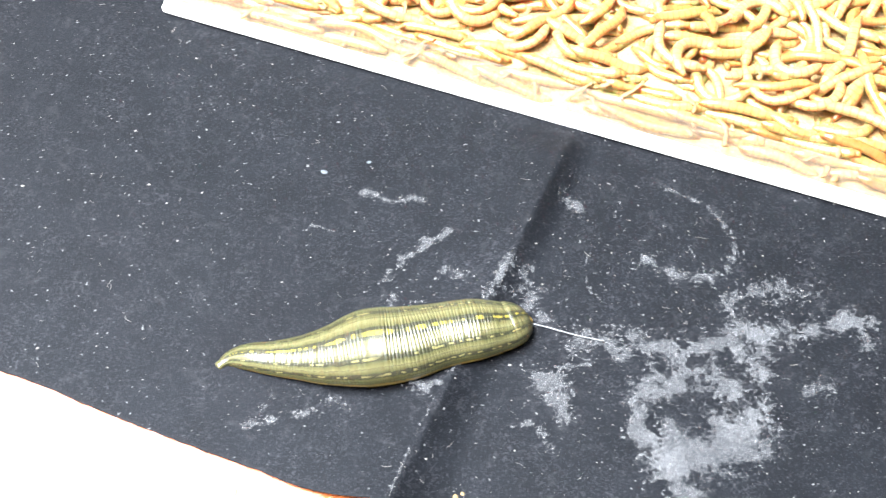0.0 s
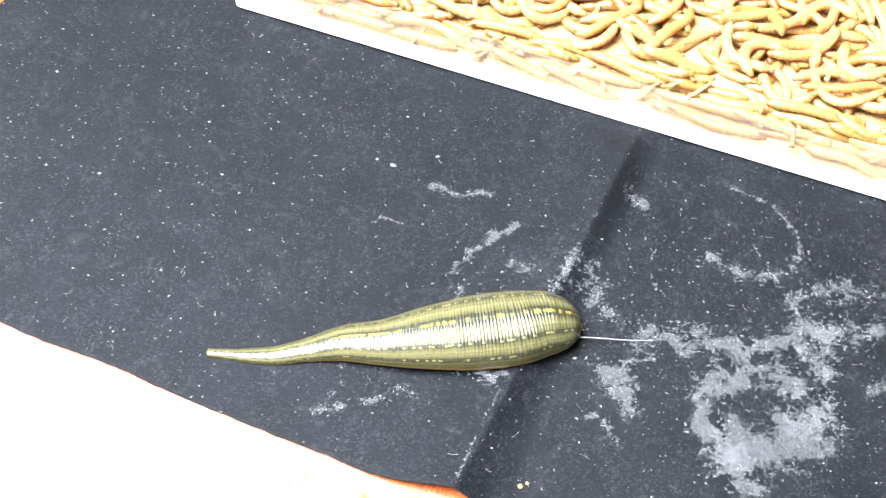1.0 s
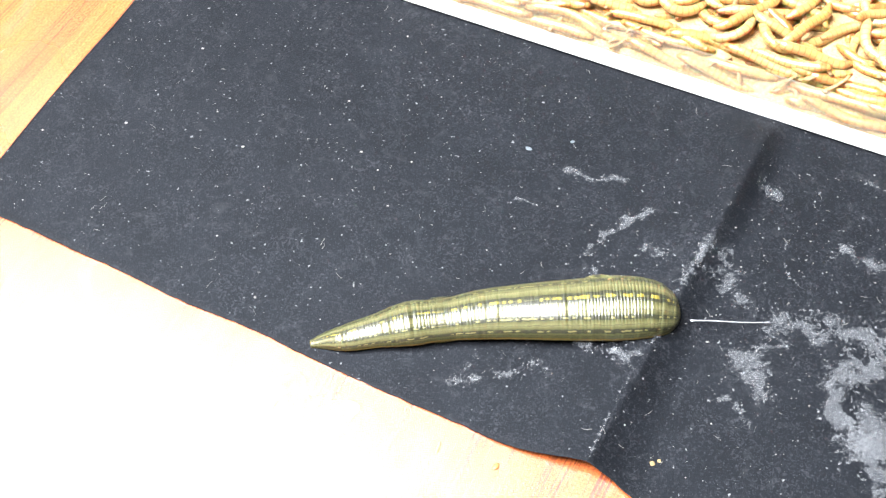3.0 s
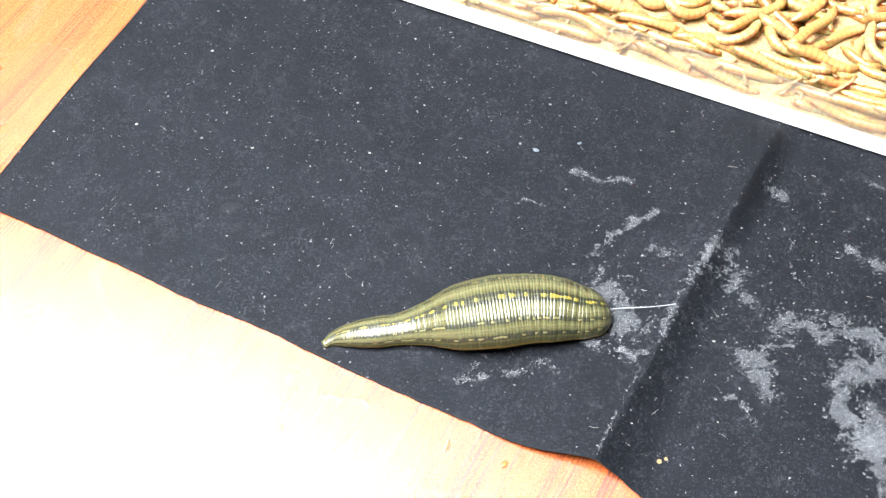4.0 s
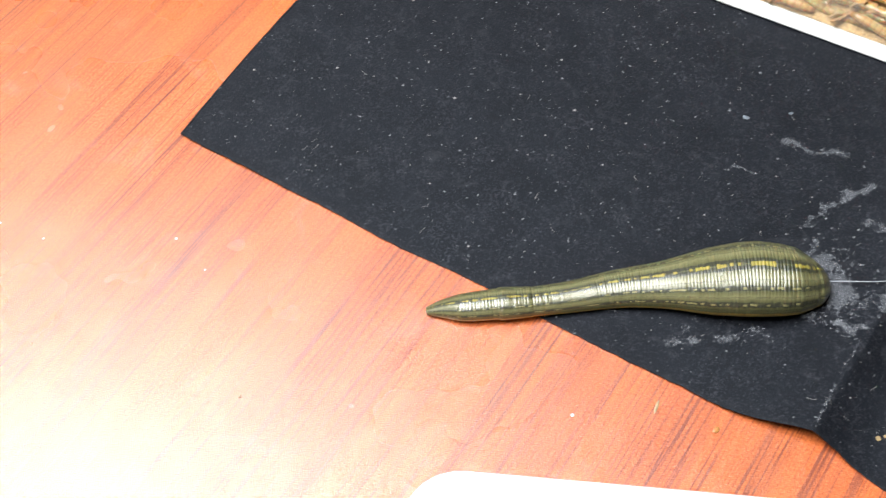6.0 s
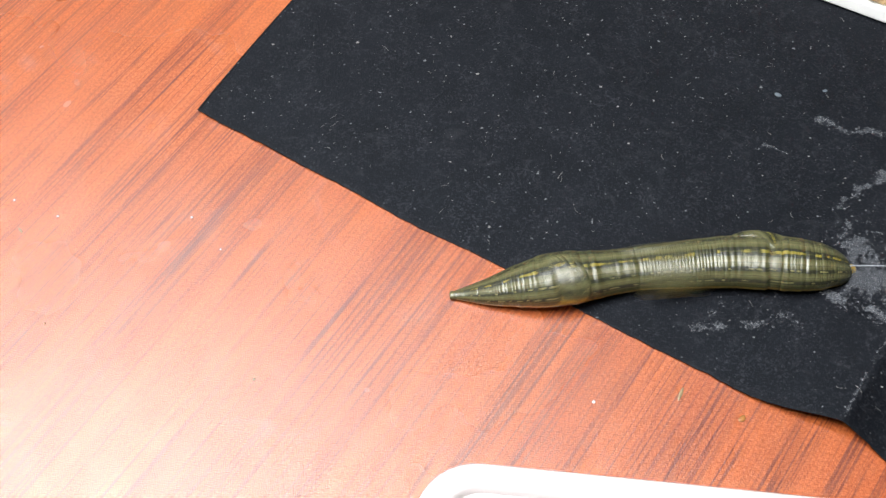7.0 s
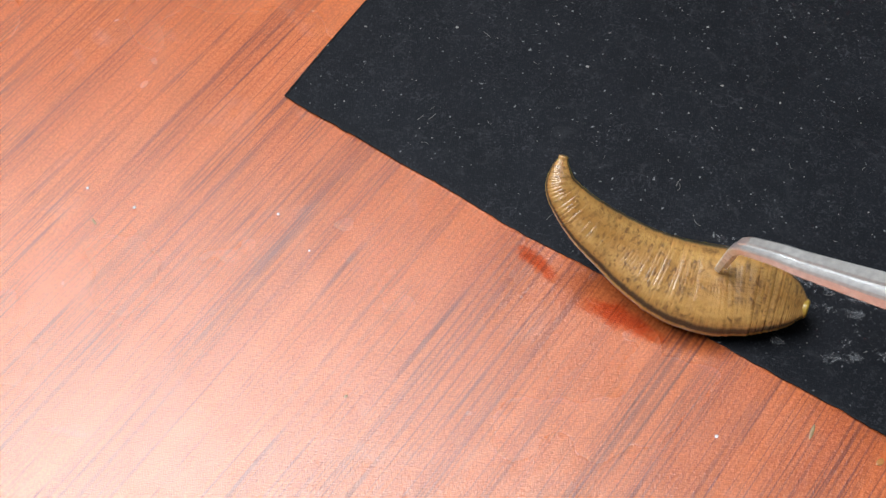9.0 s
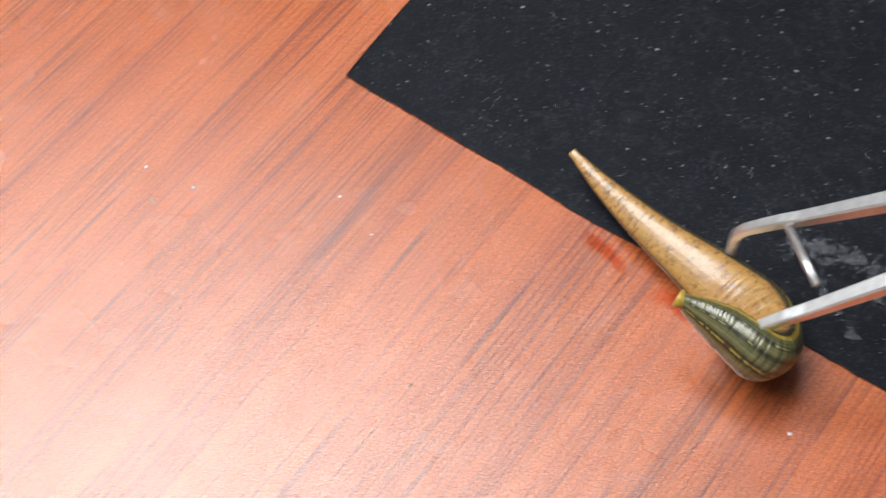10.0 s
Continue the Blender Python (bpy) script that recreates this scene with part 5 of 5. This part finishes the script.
class Leech:
    """The leech as a row of stiff rings that slide over one another: each ring keeps its size and moves to where the body has its width."""

    def __init__(self):
        known = sorted(POSES)
        self.lines = {t: resample(POSES[t], carry=t > FOLDED) for t in known}
        for a, b in zip(known, known[1:]):
            steps = max(1, round((b - a) / 0.0667))
            for k in range(1, steps):
                f = k / steps
                t = round((a + (b - a) * f) * FPS) / FPS
                q = self.lines[a][0] * (1 - f) + self.lines[b][0] * f
                q[:, 4:7] += np.outer(np.sum(self.lines[a][0][:, 4:7] * self.lines[b][0][:, 4:7], axis=1) < 0, (0.4, -0.4, 0.1)) * math.sin(math.pi * f)
                self.lines[t] = (q, self.lines[a][1] * (1 - f) + self.lines[b][1] * f)
        self.times = sorted(self.lines)
        stations = {}
        for t in self.times:
            q, length = self.lines[t]
            wide = q[:, 3]
            steep = np.abs(np.gradient(np.log(wide), length / (len(q) - 1)))
            dense = np.clip(np.maximum(1 / GAP, steep / 0.045), 0, 1 / 0.0004)
            grown = np.r_[0, np.cumsum((dense[1:] + dense[:-1]) / 2 * length / (len(q) - 1))]
            n = max(40, int(grown[-1]))
            at = np.interp(np.linspace(0, grown[-1], n), grown, np.linspace(0, 1, len(q)))
            stations[t] = (at, np.interp(at, np.linspace(0, 1, len(q)), q[:, 3]))
        step = math.log(1.05)
        low = math.log(0.0010)
        need = {}
        for t in self.times:
            bins = ((np.log(stations[t][1]) - low) / step).astype(int)
            for b in set(bins):
                need[b] = max(need.get(b, 0), int(np.sum(bins == b)))
        sizes = []
        for b in sorted(need):
            for k in range(need[b]):
                sizes.append(math.exp(low + step * (b + (k + 0.5) / need[b])))
        self.sizes = np.array(sizes)
        prev = None
        self.place, self.lean = {}, {}
        for t in self.times:
            at, rad = stations[t]
            miss = np.log(self.sizes[None, :] / rad[:, None])
            cost = np.where(miss > 0, 90 * miss, -45 * miss) ** 2
            if prev is not None:
                cost = cost + 300 * (at[:, None] - prev[None, :]) ** 2
            pick = matching(cost)
            far = 0.0075 / self.lines[t][1]
            cover = np.array([rad[abs(at - x) <= far].min() for x in at])
            shelter = int(np.argmax(cover))
            u = np.full(len(self.sizes), np.nan)
            u[pick] = at
            for i in np.where(np.isnan(u))[0]:
                room = rad > self.sizes[i] * 1.04
                if not room.any():
                    room = rad >= self.sizes[i]
                home = prev[i] if prev is not None else at[int(np.argmax(rad))]
                u[i] = at[room][int(np.argmin(abs(at[room] - home)))] if room.any() else at[shelter]
            self.place[t] = prev = u
            fits = np.interp(u, at, cover) / self.sizes
            self.lean[t] = [tucked(0.97 * f) if f < 1 and np.interp(u[i], at, rad) < self.sizes[i] * 1.03 and i not in set(pick) else (0.0, 0.0) for i, f in enumerate(fits)]
        self.thing = tagged(empty("leech"), "wet olive striped leech with yellow rim and tan underside", "leech")
        self.rings = []
        for i, a in enumerate(self.sizes):
            ob = new("annulus", ring_mesh(a * 0.994, i))
            ob.parent = self.thing
            self.rings.append(ob)
        v, f, uv = tube([(-0.0008, 0, 0), (0.0006, 0, 0), (0.0014, 0, 0), (0.0018, 0, 0)], [0.0012, 0.0016, 0.0021, 0.0017], 16)
        self.sucker = new("tail_sucker", mesh_of("tail_sucker", v, f, M_SUCKER))
        self.sucker.parent = self.thing
        tagged(self.sucker, "small yellow-brown tail sucker")

    def frame_at(self, t, u):
        q, _ = self.lines[t]
        n = len(q)
        x = u * (n - 1)
        i = int(min(x, n - 2))
        row = q[i] + (q[i + 1] - q[i]) * (x - i)
        a, b = q[max(i - 5, 0)], q[min(i + 6, n - 1)]
        along = Vector(b[:3] - a[:3]).normalized()
        up = Vector(row[4:7])
        up = (up - along * up.dot(along)).normalized()
        side = up.cross(along)
        m = Matrix((along, side, up)).transposed().to_4x4()
        m.translation = Vector(row[:3])
        return m

    def keys(self):
        base = {t: Matrix.Translation(Vector(self.lines[t][0][120][:3])) for t in self.times}
        walk(self.thing, [(t, base[t]) for t in self.times])
        for i, ob in enumerate(self.rings):
            walk(ob, [(t, base[t].inverted() @ self.frame_at(t, self.place[t][i]) @ pose(0, 0, 0, 0, *self.lean[t][i])) for t in self.times])
        walk(self.sucker, [(t, base[t].inverted() @ self.frame_at(t, 1.0)) for t in self.times])


LEECH = Leech()


def arm_pose(knee, far, roll):
    k, f = Vector(knee) / 1000, Vector(far) / 1000
    along = (f - k).normalized()
    side = Vector((0, 0, 1)).cross(along).normalized()
    m = Matrix((along, side, along.cross(side))).transposed().to_4x4()
    m.translation = k
    return m @ pose(0, 0, 0, -roll)


LINK = 0.0165


def link_pose(r):
    """The link between the arms: fixed to the first, swinging along the second as they close."""
    a, b = arm_pose(r[0], r[1], 0), arm_pose(r[2], r[3], 0)
    p = a @ Vector((0.0095, 0, 0))
    q = b.translation + b.col[0].to_3d() * (p - b.translation).dot(b.col[0].to_3d())
    across = q - p
    wide = min(across.length, LINK * 0.97)
    along = across.normalized() * wide + b.col[0].to_3d() * math.sqrt(LINK**2 - wide**2)
    along.normalize()
    side = Vector((0, 0, 1)).cross(along).normalized()
    m = Matrix((along, side, along.cross(side))).transposed().to_4x4()
    m.translation = p
    return m


def motions():
    LEECH.keys()
    times = sorted(GRIP)
    first = [[p[0] + 260, p[1] + 40, p[2] + 90] for p in GRIP[7.3][:4]] + [20]
    table = [(0.0, first), (6.7, first)] + [(t, GRIP[t]) for t in times]
    base = [(t, Matrix.Translation((Vector(r[0]) + Vector(r[2])) / 2000)) for t, r in table]
    walk(TWEEZERS, base)
    for k, ob in enumerate(ARMS):
        walk(ob, [(t, b.inverted() @ arm_pose(r[2 * k], r[2 * k + 1], r[4])) for (t, r), (_, b) in zip(table, base)])
    walk(PIN, [(t, b.inverted() @ link_pose(r)) for (t, r), (_, b) in zip(table, base)])
    rng = random.Random(21)
    for ob in LIVELY:
        rows, t = [], 0.0
        while t < 10.0:
            rows.append((t, ob.matrix_basis @ pose(rng.uniform(-0.0003, 0.0003), rng.uniform(-0.0003, 0.0003), 0, rng.uniform(-4, 4), 0, rng.uniform(-3, 3))))
            t += rng.uniform(0.6, 1.5)
        walk(ob, rows + [(10.0, rows[-1][1])])
    strand = [(0.0, pose(0.0195, -0.0222, 0.0012, 0, 0, -14)), (0.5, pose(0.0150, -0.0277, 0.0012, 0, 0, -1)),
              (2.7, pose(0.0168, -0.0283, 0.0012, 0, 0, 2)), (3.8, pose(-0.0125, -0.0276, 0.0022, 0, -5.5, 8)), (10.0, pose(-0.0125, -0.0276, 0.0022, 0, -5.5, 8))]
    walk(STRAND, strand)
    for ob, u, end in ((FILMS[0], 0.80, pose(-0.1090, -0.0372, 0, 0, 0, -25)), (FILMS[1], 0.72, pose(-0.0880, -0.0474, 0, 0, 0, -12)),
                       (SLICKS[0], 0.55, pose(-0.0535, -0.0285, 0.0009, 0, 0, -6)), (SLICKS[1], 0.60, pose(-0.0595, -0.0405, 0.0009, 0, 0, -48)), (SLICKS[2], 0.66, pose(-0.0470, -0.0362, 0.0009, 0, 0, 0))):
        rows = []
        for t in LEECH.times:
            if t < 7.9:
                m = LEECH.frame_at(t, u)
                a = math.degrees(math.atan2(m[1][0], m[0][0]))
                rows.append((t, pose(m.translation.x, m.translation.y, paper_z(m.translation.x, m.translation.y) if t < 7.2 else 0.0009, 0, 0, a)))
        walk(ob, rows + [(8.1, end), (10.0, end)])
    walk(LID, [(0.0, LID_POSE), (6.2, LID_POSE), (7.3, Matrix.Translation((0, -0.003, 0)) @ LID_POSE), (7.9, Matrix.Translation((0, -0.045, 0)) @ LID_POSE), (10.0, Matrix.Translation((0, -0.05, 0)) @ LID_POSE)])


motions()
